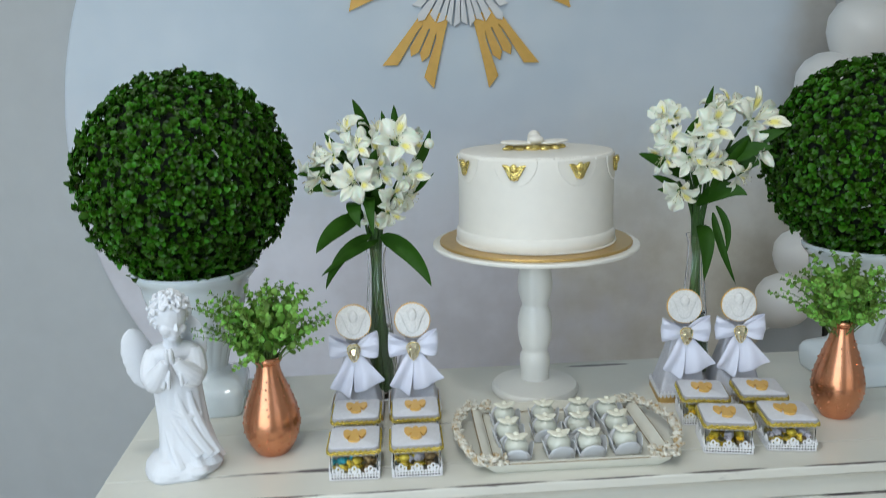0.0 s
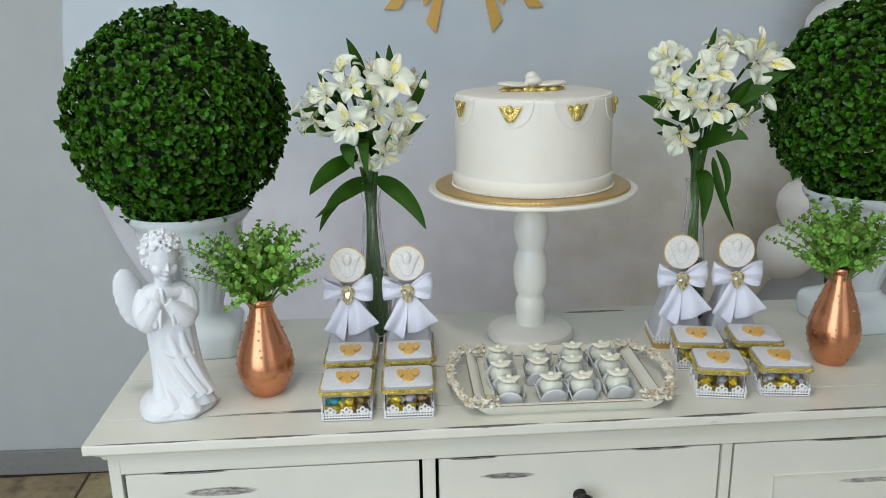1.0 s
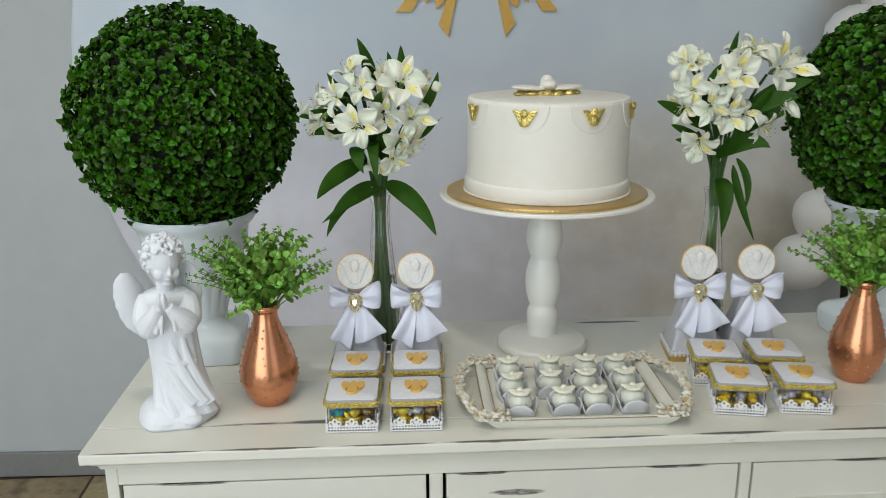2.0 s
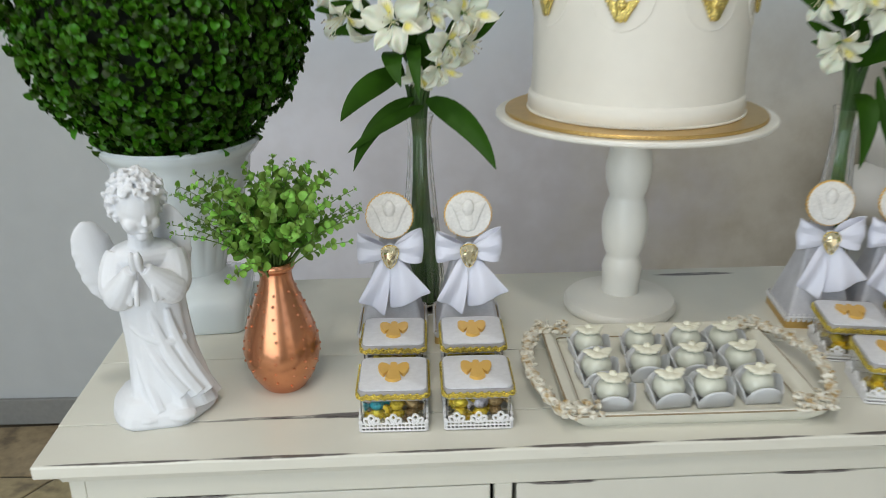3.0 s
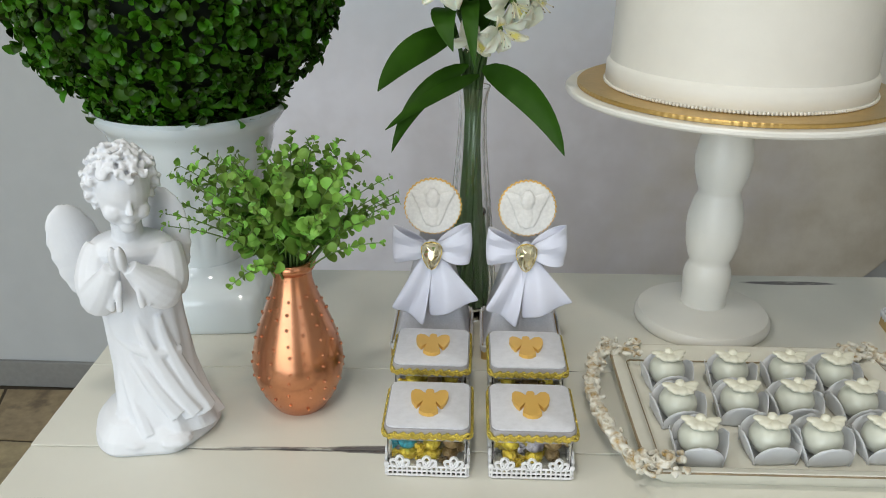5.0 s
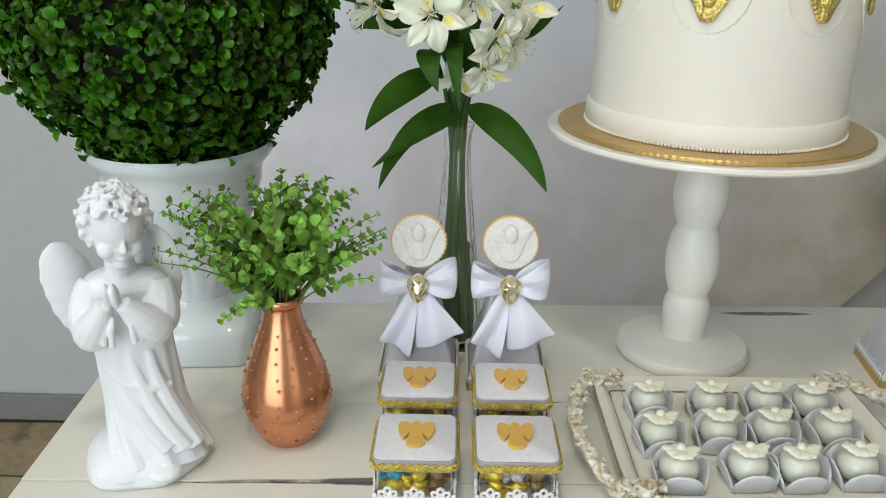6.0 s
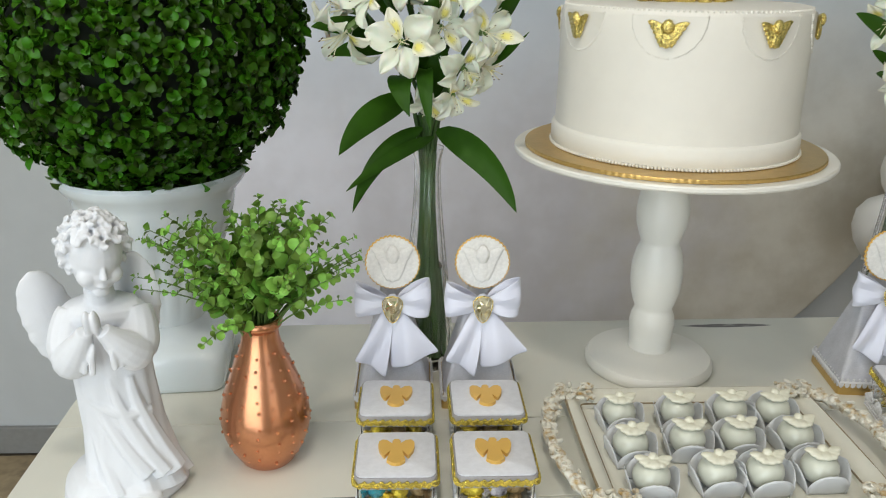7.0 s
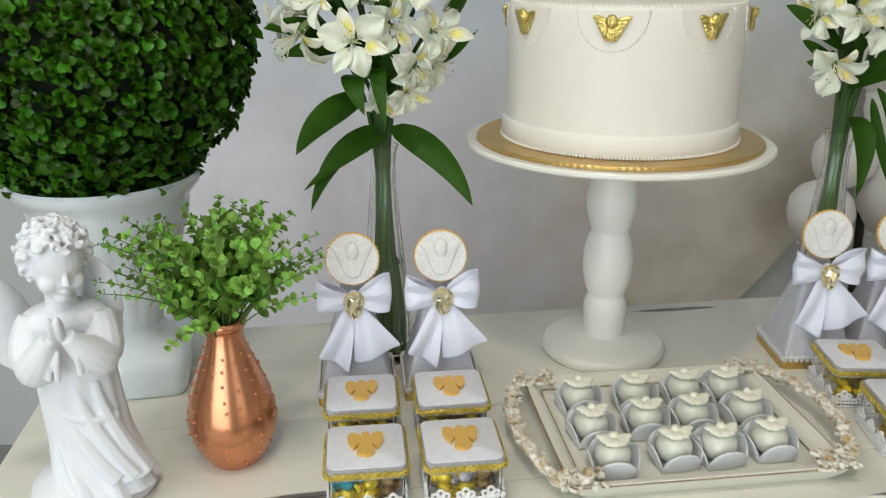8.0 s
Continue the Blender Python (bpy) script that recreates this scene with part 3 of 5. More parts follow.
for x0, x1 in ((0.3975, 0.4135), (0.7775, 0.7905)):
    part("stile", box(B(), x0, x1, 0.0205, 0.04, 0.655, 0.799), M_CREAM, side, smooth=False, bevel=0.001)
for x0, x1 in ((0.0375, 0.3935), (0.418, 0.775), (0.794, 1.1425)):
    dr = part("drawer", box(B(), x0, x1, 0.0225, 0.05, 0.659, 0.7965), M_FRONT, side, smooth=False, bevel=0.0012)
    c = (x0 + x1) / 2
    if x0 < 0.7:
        part("knob", lathe(B(), [(0.001, 0), (0.009, 0), (0.006, 0.006), (0.006, 0.012), (0.012, 0.017), (0.0145, 0.022), (0.012, 0.027), (0.001, 0.029)], 24), M_KNOB, dr, "round dark iron knob").matrix_basis = pose(c, 0.0226, 0.736, 90)
    else:
        part("bead", tube(B(), [(x0 + 0.055, 0.022, 0.69), (x0 + 0.055, 0.022, 0.749), (x1 - 0.055, 0.022, 0.749), (x1 - 0.055, 0.022, 0.69)], 0.0018, 6), M_CREAM, dr)
for x in (0.05, W - 0.05):
    for y in (0.05, D - 0.04):
        part("foot", lathe(B(), [(0.014, Z0), (0.02, Z0 + 0.02), (0.026, Z0 + 0.05), (0.024, Z0 + 0.0798)], 20, x, y), M_CREAM, side)


# ---- topiary ----
def leaf_cloud(name, specs, material, parent, size_w=0.42):
    """Many small round, slightly cupped leaves in one mesh: specs of base, direction, facing and length."""
    verts, faces = [], []
    prof = ((0.0, 0.10), (0.2, 0.66), (0.5, 1.0), (0.78, 0.86), (0.94, 0.5), (1.0, 0.12))
    for p, d, n, ln in specs:
        d, n = Vector(d).normalized(), Vector(n)
        e = d.cross(n)
        e = e.normalized() if e.length > 1e-4 else d.orthogonal().normalized()
        n = e.cross(d)
        k = len(verts)
        for s, w in prof:
            c = Vector(p) + d * (ln * s) + n * (ln * 0.16 * math.sin(s * 3.0))
            hw = ln * size_w * w
            verts += [c - e * hw + n * hw * 0.35, c, c + e * hw + n * hw * 0.35]
        for i in range(len(prof) - 1):
            a = k + 3 * i
            faces += [(a, a + 1, a + 4, a + 3), (a + 1, a + 2, a + 5, a + 4)]
    me = bpy.data.meshes.new(name)
    me.from_pydata([tuple(v) for v in verts], [], faces)
    me.materials.append(material)
    me.polygons.foreach_set("use_smooth", [True] * len(me.polygons))
    ob = new(name, me)
    ob.parent = parent
    return tagged(ob, kind="stuff")


def urn(x, y, rz):
    t = thing("urn", "white glazed porcelain urn with a fluted bowl on a square foot", "urn", pose(x, y, TOP, 0, 0, rz), "urns")

    def flute(a, z):
        return 1 + 0.035 * abs(math.sin(9 * a)) * max(0.0, min(1.0, (z - 0.066) / 0.02)) * max(0.0, min(1.0, (0.168 - z) / 0.02))
    part("bowl", lathe(B(), [(r, z + 0.007 * max(0.0, (z - 0.1) / 0.1)) for r, z in [(0.0365, 0.058), (0.0375, 0.066), (0.040, 0.080), (0.045, 0.098), (0.053, 0.120), (0.063, 0.142), (0.0705, 0.160), (0.0745, 0.172), (0.0755, 0.181), (0.0775, 0.188), (0.0835, 0.194), (0.0870, 0.199), (0.0878, 0.203), (0.0855, 0.2065), (0.077, 0.205), (0.067, 0.199), (0.03, 0.197), (0.001, 0.197)]], 144, ripple=flute), M_PORCELAIN, t)
    rows = []
    for w, r, z in ((0.111, 0.011, 0.0), (0.115, 0.012, 0.0015), (0.118, 0.013, 0.006), (0.122, 0.014, 0.018), (0.1235, 0.015, 0.030), (0.122, 0.016, 0.036), (0.117, 0.018, 0.041), (0.108, 0.022, 0.0445), (0.098, 0.028, 0.0475), (0.088, 0.034, 0.0512), (0.080, 0.0385, 0.0562), (0.0755, 0.0376, 0.062)):
        rows.append(rr_ring(w, w, r, z))
    part("foot", rings(B(), rows), M_PORCELAIN, t)
    return t


def topiary(x, y, z, r, seed):
    rng = random.Random(seed)
    t = thing("topiary_ball", "dense round ball of glossy artificial boxwood leaves in an urn", "topiary", pose(x, y, z), "topiary balls")
    # ball whose colour paints the shade seen through the leaf gaps
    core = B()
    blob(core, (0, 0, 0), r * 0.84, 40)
    part("core", core, M_CORE_SHADE, t)
    specs = []
    n = 3000
    for i in range(n):
        zz = 1 - 2 * (i + 0.5) / n
        a = i * 2.399963 + rng.uniform(-0.03, 0.03)
        q = math.sqrt(1 - zz * zz)
        o = Vector((q * math.cos(a), q * math.sin(a), zz)) + Vector((rng.gauss(0, 0.018), rng.gauss(0, 0.018), rng.gauss(0, 0.018)))
        o.normalize()
        base = o * r * rng.uniform(0.84, 0.972)
        spin = rng.uniform(0, 6.28)
        u = o.orthogonal().normalized()
        v = o.cross(u)
        m = rng.choice((3, 4, 4, 5))
        for k in range(m):
            b = spin + k * 6.283 / m + rng.uniform(-0.3, 0.3)
            out = u * math.cos(b) + v * math.sin(b)
            d = out * rng.uniform(0.4, 1.0) + o * rng.uniform(0.1, 1.0) + Vector((0, 0, 0.15))
            specs.append((base, d, o + Vector((rng.gauss(0, 0.35), rng.gauss(0, 0.35), rng.gauss(0.1, 0.35))), rng.uniform(0.0068, 0.0108)))
        if -0.985 < o.z < -0.84:
            for k in range(2):
                a2 = rng.uniform(0, 6.28)
                specs.append((o * r * rng.uniform(0.96, 1.02), Vector((math.cos(a2), math.sin(a2), rng.uniform(-0.6, 0.2))), o + Vector((0, -0.4, 0.3)), rng.uniform(0.009, 0.013)))
        if rng.random() < 0.12:
            specs.append((base, o + Vector((rng.gauss(0, .3), rng.gauss(0, .3), rng.gauss(0, .3))), u, rng.uniform(0.011, 0.016)))
    leaf_cloud("foliage", specs, M_BOX, t, 0.44)
    bm = B()
    for k in range(70):
        a, zz = rng.uniform(0, 6.28), rng.uniform(-0.8, 0.9)
        q = math.sqrt(1 - zz * zz)
        d = Vector((q * math.cos(a), q * math.sin(a), zz))
        u = d.orthogonal().normalized()
        u.rotate(Matrix.Rotation(rng.uniform(0, 6.28), 3, d))
        tube(bm, [d * r * 0.86 + u * 0.006 * (h - 1) for h in range(3)], 0.0016, 5)
    tagged(part("lattice", bm, M_LATTICE, t, "white plastic lattice under the leaves"), kind="stuff")
    return t


urn(0.0735, 0.297, 5)
urn(1.078, 0.310, 4)
topiary(0.0735, 0.297, TOP + 0.343, 0.1515, 3)
topiary(1.078, 0.31, TOP + 0.341, 0.1515, 8)


# ---- copper bottles with sprigs ----
def copper_bottle(x, y, fat=1.04, tall=1.0):
    t = thing("bottle_vase", "copper painted bottle vase covered with small raised dots", "vase", pose(x, y, TOP), "copper bottles")
    prof = [(0.001, 0.0), (0.0195, 0.0), (0.0215, 0.002), (0.0285, 0.014), (0.0335, 0.027), (0.0358, 0.04), (0.0348, 0.052), (0.0315, 0.066), (0.0268, 0.08), (0.0215, 0.094), (0.0168, 0.106), (0.0146, 0.115), (0.0143, 0.122), (0.0165, 0.1245), (0.0178, 0.127), (0.0178, 0.1295), (0.0165, 0.1315), (0.0143, 0.1315), (0.012, 0.126), (0.012, 0.1), (0.001, 0.098)]
    prof = [(r * fat, z * tall) for r, z in prof]
    part("glass_body", lathe(B(), prof, 64), M_COPPER, t)
    bm = B()
    for c in range(15):
        for k in range(9):
            z = (0.012 + k * 0.0108 + (0.0054 if c % 2 else 0)) * tall
            r = np.interp(z, [q[1] for q in prof[2:12]], [q[0] for q in prof[2:12]])
            a = 2 * math.pi * c / 15 + 0.1 + 0.05 * math.sin(7.3 * k + 2.1 * c)
            z += 0.0016 * math.sin(5.1 * c + 3.7 * k)
            blob(bm, (r * math.cos(a), r * math.sin(a), z), 0.00145, 8)
    part("raised_dot_relief", bm, M_COPPER, t)
    return t


def sprigs(x, y, seed, lean=0.0):
    rng = random.Random(seed)
    t = thing("greenery_bunch", "bunch of green sprigs with small round leaves in a copper bottle", "plant", pose(x, y, TOP + 0.105), "greenery bunches")
    specs = []
    n = 58
    for i in range(n):
        a = i * 2.4 + rng.uniform(-0.3, 0.3)
        f = math.sqrt((i + 0.5) / n)
        spread = f * 0.097
        h = 0.121 * math.sqrt(max(0.05, 1 - 0.74 * f * f)) * rng.uniform(0.78, 1.12)
        tip = Vector((max(-0.090, min(0.080, spread * math.cos(a) * 1.12 + lean)), spread * math.sin(a) * 0.75, h))
        if i % 9 == 4 and f > 0.7:
            tip.z -= 0.03
        p0 = Vector((rng.uniform(-.006, .006), rng.uniform(-.006, .006), -0.005))
        p1 = Vector((tip.x * 0.28, tip.y * 0.28, h * 0.72))
        pts = bez(p0, p1, tip, 14)
        part("stem", tube(B(), pts, [0.0011 - 0.00006 * k for k in range(14)], 5), M_STEM, t)
        for k in range(4, 14):
            if pts[k].z < 0.036 and math.hypot(pts[k].x, pts[k].y) < 0.03:
                continue
            d = (pts[k] - pts[k - 1]).normalized()
            u = d.orthogonal().normalized()
            u = Matrix.Rotation(rng.uniform(0, 6.28), 3, d) @ u
            size = (0.0165 - 0.00092 * k) * rng.uniform(0.75, 1.2) * (0.9 if f > 0.75 else 1.32)
            for q in range(2 if k < 13 else 3):
                e = Matrix.Rotation(q * (3.14 if k < 13 else 2.09) + rng.uniform(-0.3, 0.3), 3, d) @ u
                away = Vector((pts[k].x, pts[k].y, 0)) * 10 + Vector((rng.gauss(0, .5), rng.gauss(0, .5) - 0.3, 0.5 + rng.gauss(0, .3)))
                specs.append((pts[k] + d * rng.uniform(-0.002, 0.002), e * 1.0 + d * rng.uniform(0.3, 0.8), away, size))
    leaf_cloud("leaves", specs, M_EUCA, t, 0.48)
    return t


copper_bottle(0.199, 0.132)
sprigs(0.199, 0.132, 5, -0.004)
copper_bottle(0.976, 0.168, 0.98, 1.06)
sprigs(0.976, 0.168, 11, 0.004)

# ---- cake on its stand ----
CX, CY, CZ = 0.5725, 0.300, 1.0852
stand = thing("cake_stand", "tall white turned wooden cake stand with a wide plate", "cake stand", pose(CX, CY, TOP))
part("foot", lathe(B(), [(0.001, 0), (0.0635, 0), (0.066, 0.003), (0.066, 0.008), (0.063, 0.0125), (0.052, 0.0155), (0.036, 0.018), (0.028, 0.021), (0.001, 0.021)], 64), M_CERAM, stand)
part("column", lathe(B(), [(0.022, 0.021), (0.0215, 0.03), (0.0225, 0.042), (0.0232, 0.05), (0.022, 0.058), (0.0195, 0.064), (0.0188, 0.067), (0.021, 0.072), (0.0245, 0.084), (0.0262, 0.1), (0.0258, 0.114), (0.0225, 0.129), (0.0195, 0.136), (0.0192, 0.139), (0.0215, 0.145), (0.0252, 0.158), (0.0262, 0.172), (0.024, 0.188), (0.019, 0.2), (0.0165, 0.208), (0.018, 0.218), (0.022, 0.2275)], 48), M_CERAM, stand)
part("plate", lathe(B(), [(0.001, 0.2270), (0.09, 0.2272), (0.14, 0.2280), (0.1495, 0.2292), (0.1512, 0.2312), (0.1512, 0.2338), (0.1500, 0.2351), (0.147, 0.2349), (0.001, 0.2346)], 96), M_CERAM, stand)

board = B()
rim = [((0.1405 + 0.00022 * math.sin(140 * a)) * math.cos(a), (0.1405 + 0.00022 * math.sin(140 * a)) * math.sin(a)) for a in (2 * math.pi * i / 900 for i in range(900))]
rings(board, [[(x, y, 0.0) for x, y in rim], [(x, y, 0.0026) for x, y in rim], [(x * 0.994, y * 0.994, 0.0035) for x, y in rim]])
bd = link("cake_board", board, M_GOLDCARD)
bd.matrix_basis = pose(CX, CY, CZ + 0.0001)
tagged(bd, "round gold card cake board with a fluted edge", "cake board")

CR, CH = 0.1122, 0.1308
cake = thing("cake", "round white fondant cake with small gold ornaments and pearl borders", "cake", pose(CX, CY, CZ + 0.0040))
part("icing", lathe(B(), [(0.001, 0), (CR + 0.0015, 0), (CR + 0.0032, 0.003), (CR + 0.0034, 0.017), (CR + 0.0018, 0.0195), (CR + 0.0003, 0.0205), (CR - 0.0004, 0.05), (CR, 0.1), (CR - 0.0006, CH - 0.008), (CR - 0.0018, CH - 0.0042), (CR - 0.0042, CH - 0.0016), (CR - 0.009, CH), (0.06, CH + 0.0008), (0.001, CH + 0.001)], 128,
                   ripple=lambda a, z: 1 + 0.0022 * math.sin(3 * a + 20 * z) + 0.0012 * math.sin(7 * a - 31 * z)), M_ICING, cake)
bm = B()
for i in range(230):
    a = 2 * math.pi * i / 230
    blob(bm, ((CR + 0.0036) * math.cos(a), (CR + 0.0036) * math.sin(a), 0.0012), 0.0016, 6)
part("pearl_border", bm, M_ICING, cake)
bm = B()
for i in range(150):
    a = 2 * math.pi * i / 150
    blob(bm, ((CR - 0.0036) * math.cos(a), (CR - 0.0036) * math.sin(a), CH - 0.0022), 0.0013, 6)
part("top_border", bm, M_ICING, cake)


def scallop(bm, a, drop):
    """A half-round lace swag that lies on the side of the cake."""
    rad, zc = 0.03, CH - 0.006
    for k in range(49):
        th = math.pi * k / 48
        u, z = -rad * math.cos(th), zc - drop * math.sin(th)
        an = a + u / CR
        blob(bm, ((CR - 0.0001) * math.cos(an), (CR - 0.0001) * math.sin(an), z), 0.0011 + 0.0004 * math.sin(1.6 * k), 6)
    rows = []
    for s in (0.0, 0.5, 1.0):
        row = []
        for k in range(19):
            th = math.pi * k / 18
            u, z = -rad * math.cos(th) * s, zc - drop * math.sin(th) * s
            an = a + u / CR
            row.append(((CR + 0.0006) * math.cos(an), (CR + 0.0006) * math.sin(an), z))
        rows.append(row)
    return rings(bm, rows, close=False)


def winged(bm, w, h, depth):
    """A plain relief of a head between two feathered wings, facing -y, of width w and height h."""
    for s in (-1, 1):
        for k in range(6):
            q = k / 5
            root = Vector((s * 0.02 * w, -depth * 0.4, 0.16 * h))
            tip = Vector((s * w * (0.5 * (1 - q) + 0.14 * q), -depth * 0.3, h * (0.40 * (1 - q) ** 1.4 - 0.46 * q)))
            d = tip - root
            blob(bm, (root + tip) / 2, (d.length / 2, depth * (0.32 + 0.10 * k / 5), h * 0.12), 8, Matrix.Rotation(-math.atan2(d.z, d.x), 3, "Y"))
    blob(bm, (0, -depth * 0.75, h * 0.25), (w * 0.15, depth * 0.7, h * 0.24), 10)
    blob(bm, (0, -depth * 0.5, -h * 0.15), (w * 0.15, depth * 0.5, h * 0.32), 10)
    return bm


orn = part("gold_ornament", fuse(winged(B(), 0.0345, 0.0245, 0.0052), 0.0005, 1), M_GOLD, cake, "small gold winged ornament")
orn.matrix_basis = pose(0, 0, 0)
for k in range(8):
    deg = -68.5 + 45 * k
    a = radians(deg - 90)
    m = pose((CR + 0.0006) * math.cos(a), (CR + 0.0006) * math.sin(a), CH - 0.0185 + 0.0015 * math.sin(5 * k), 0, 6 * math.sin(3 * k), deg)
    if k == 0:
        orn.matrix_basis = m
    else:
        tagged(twin(orn, cake, m), "small gold winged ornament")
    part("lace_swag", scallop(B(), a, 0.033), M_ICING, cake)

topper = thing("cake_topper", "white and gold sugar ornament lying on the cake", "cake topper", pose(CX - 0.002, CY - 0.005, CZ + 0.0040 + CH + 0.0005, 0, 0, 6))
bm = B()
rng = random.Random(4)
for i in range(26):
    a = i * 2.4
    q = math.sqrt((i + 0.5) / 26)
    blob(bm, (0.045 * q * math.cos(a), 0.022 * q * math.sin(a), 0.0025), (0.0075, 0.006, 0.0025 + 0.0025 * rng.random()), 8)
part("gold_base", fuse(bm, 0.0009, 1), M_GOLD, topper)
bm = B()
for s in (-1, 1):
    blob(bm, (s * 0.026, 0.002, 0.0095), (0.025, 0.017, 0.004), 14, Matrix.Rotation(radians(-4 * s), 3, "Y"))
blob(bm, (0, -0.004, 0.014), (0.012, 0.012, 0.007), 14)
blob(bm, (0.0, 0.004, 0.0175), 0.0095, 14)
part("white_ornament", fuse(bm, 0.001), M_ICING, topper)


# ---- serving tray ----
tray = thing("serving_tray", "ivory ornate serving tray with gilded scroll handles", "tray", pose(0.5845, 0.1275, TOP, 0, 0, 0.8))
rows = []
for w, d, z in ((0.194, 0.150, 0.0), (0.212, 0.166, 0.0), (0.230, 0.179, 0.009), (0.236, 0.183, 0.0145), (0.234, 0.181, 0.0165), (0.221, 0.171, 0.0158), (0.209, 0.158, 0.0115), (0.204, 0.152, 0.006), (0.202, 0.149, 0.0045), (0.01, 0.01, 0.0045)):
    rows.append(rr_ring(w, d, 0.006 if w > 0.05 else 0.002, z))
part("dish", rings(B(), rows), M_TRAYFLAT, tray)


for d0, w0, z0 in ((0.1535, 0.2055, 0.0078), (0.183, 0.2355, 0.0152)):
    loop = rr_ring(w0, d0, 0.005, z0)
    part("gilt_line", tube(B(), loop + loop[:1], 0.0008, 5), M_GILT, tray, "thin worn gilt line")


def spiral(bm, c, r, turns, a0, rad, flip=1, lift=0.0):
    pts, rr = [], []
    n = 16
    for k in range(n):
        s = k / (n - 1)
        a = a0 + flip * turns * 6.283 * s
        q = r * (1 - 0.85 * s)
        pts.append((c[0] + q * math.cos(a), c[1] + q * math.sin(a), c[2] + lift * s))
        rr.append(rad * (1 - 0.45 * s))
    return tube(bm, pts, rr, 6)


def scrollwork(bm, x, y, sx, sy, rng, size=1.0):
    """Leaf scrolls heaped over a corner."""
    for k in range(5):
        c = (x - sx * rng.uniform(-0.004, 0.026) * size, y - sy * rng.uniform(-0.004, 0.02) * size, 0.0175 + rng.uniform(0, 0.005))
        spiral(bm, c, rng.uniform(0.005, 0.0085) * size, rng.uniform(0.8, 1.3), rng.uniform(0, 6.28), 0.0018, rng.choice((-1, 1)), rng.uniform(0, 0.004))
    for k in range(40):
        blob(bm, (x - sx * rng.uniform(-0.006, 0.03) * size, y - sy * rng.uniform(-0.006, 0.022) * size, 0.016 + rng.uniform(0, 0.004)), (rng.uniform(0.002, 0.005), rng.uniform(0.0012, 0.0026), 0.0024), 8, Matrix.Rotation(rng.uniform(0, 3), 3, "Z"))
    return bm


rng = random.Random(21)
for sx in (-1, 1):
    for sy in (-1, 1):
        part("corner_scroll", fuse(scrollwork(B(), sx * 0.119, sy * 0.090, sx, sy, rng), 0.0007, 1), M_TRAY, tray, "gilded leaf scroll")
    # handle: a bowed bar with an opening, dressed with scrolls
    bm = B()
    pts = [(sx * (0.120 + 0.024 * math.sin(math.pi * s) ** 0.8), 0.083 - 0.168 * s, 0.014 + 0.006 * math.sin(math.pi * s)) for s in (k / 20 for k in range(21))]
    tube(bm, pts, [0.0050 + 0.0014 * math.sin(9 * k) for k in range(21)], 10)
    for k in range(1, 20):
        x, y, z = pts[k]
        blob(bm, (x + sx * rng.uniform(-0.003, 0.005), y, z + 0.003), (rng.uniform(0.003, 0.006), rng.uniform(0.002, 0.004), 0.0036), 8, Matrix.Rotation(rng.uniform(0, 3), 3, "Z"))
        for q in range(5):
            blob(bm, (x + sx * rng.uniform(-0.0075, 0.006), y + rng.uniform(-0.004, 0.004), z + rng.uniform(-0.001, 0.004)), (rng.uniform(0.002, 0.004), rng.uniform(0.001, 0.002), 0.0022), 8, Matrix.Rotation(rng.uniform(0, 3), 3, "Z"))
        if k % 2:
            spiral(bm, (x + sx * 0.002, y, z + 0.006), rng.uniform(0.004, 0.0065), 1.1, rng.uniform(0, 6), 0.0014, rng.choice((-1, 1)), 0.001)
    part("handle", fuse(bm, 0.0009, 1), M_TRAY, tray, "scrolled handle with worn gilding")
    part("inner_bar", tube(B(), [(sx * (0.1165 + 0.0015 * math.sin(math.pi * s)), 0.078 - 0.15 * s, 0.0155) for s in (k / 12 for k in range(13))], 0.0011, 8), M_GILT, tray)

# ---- twelve sweets in paper cups ----
SWEETS = ((0.510, 0.068), (0.565, 0.0735), (0.604, 0.0735), (0.651, 0.0775), (0.505, 0.1155), (0.556, 0.1205), (0.600, 0.1235), (0.652, 0.126), (0.507, 0.1645), (0.561, 0.167), (0.6105, 0.1685), (0.650, 0.169))


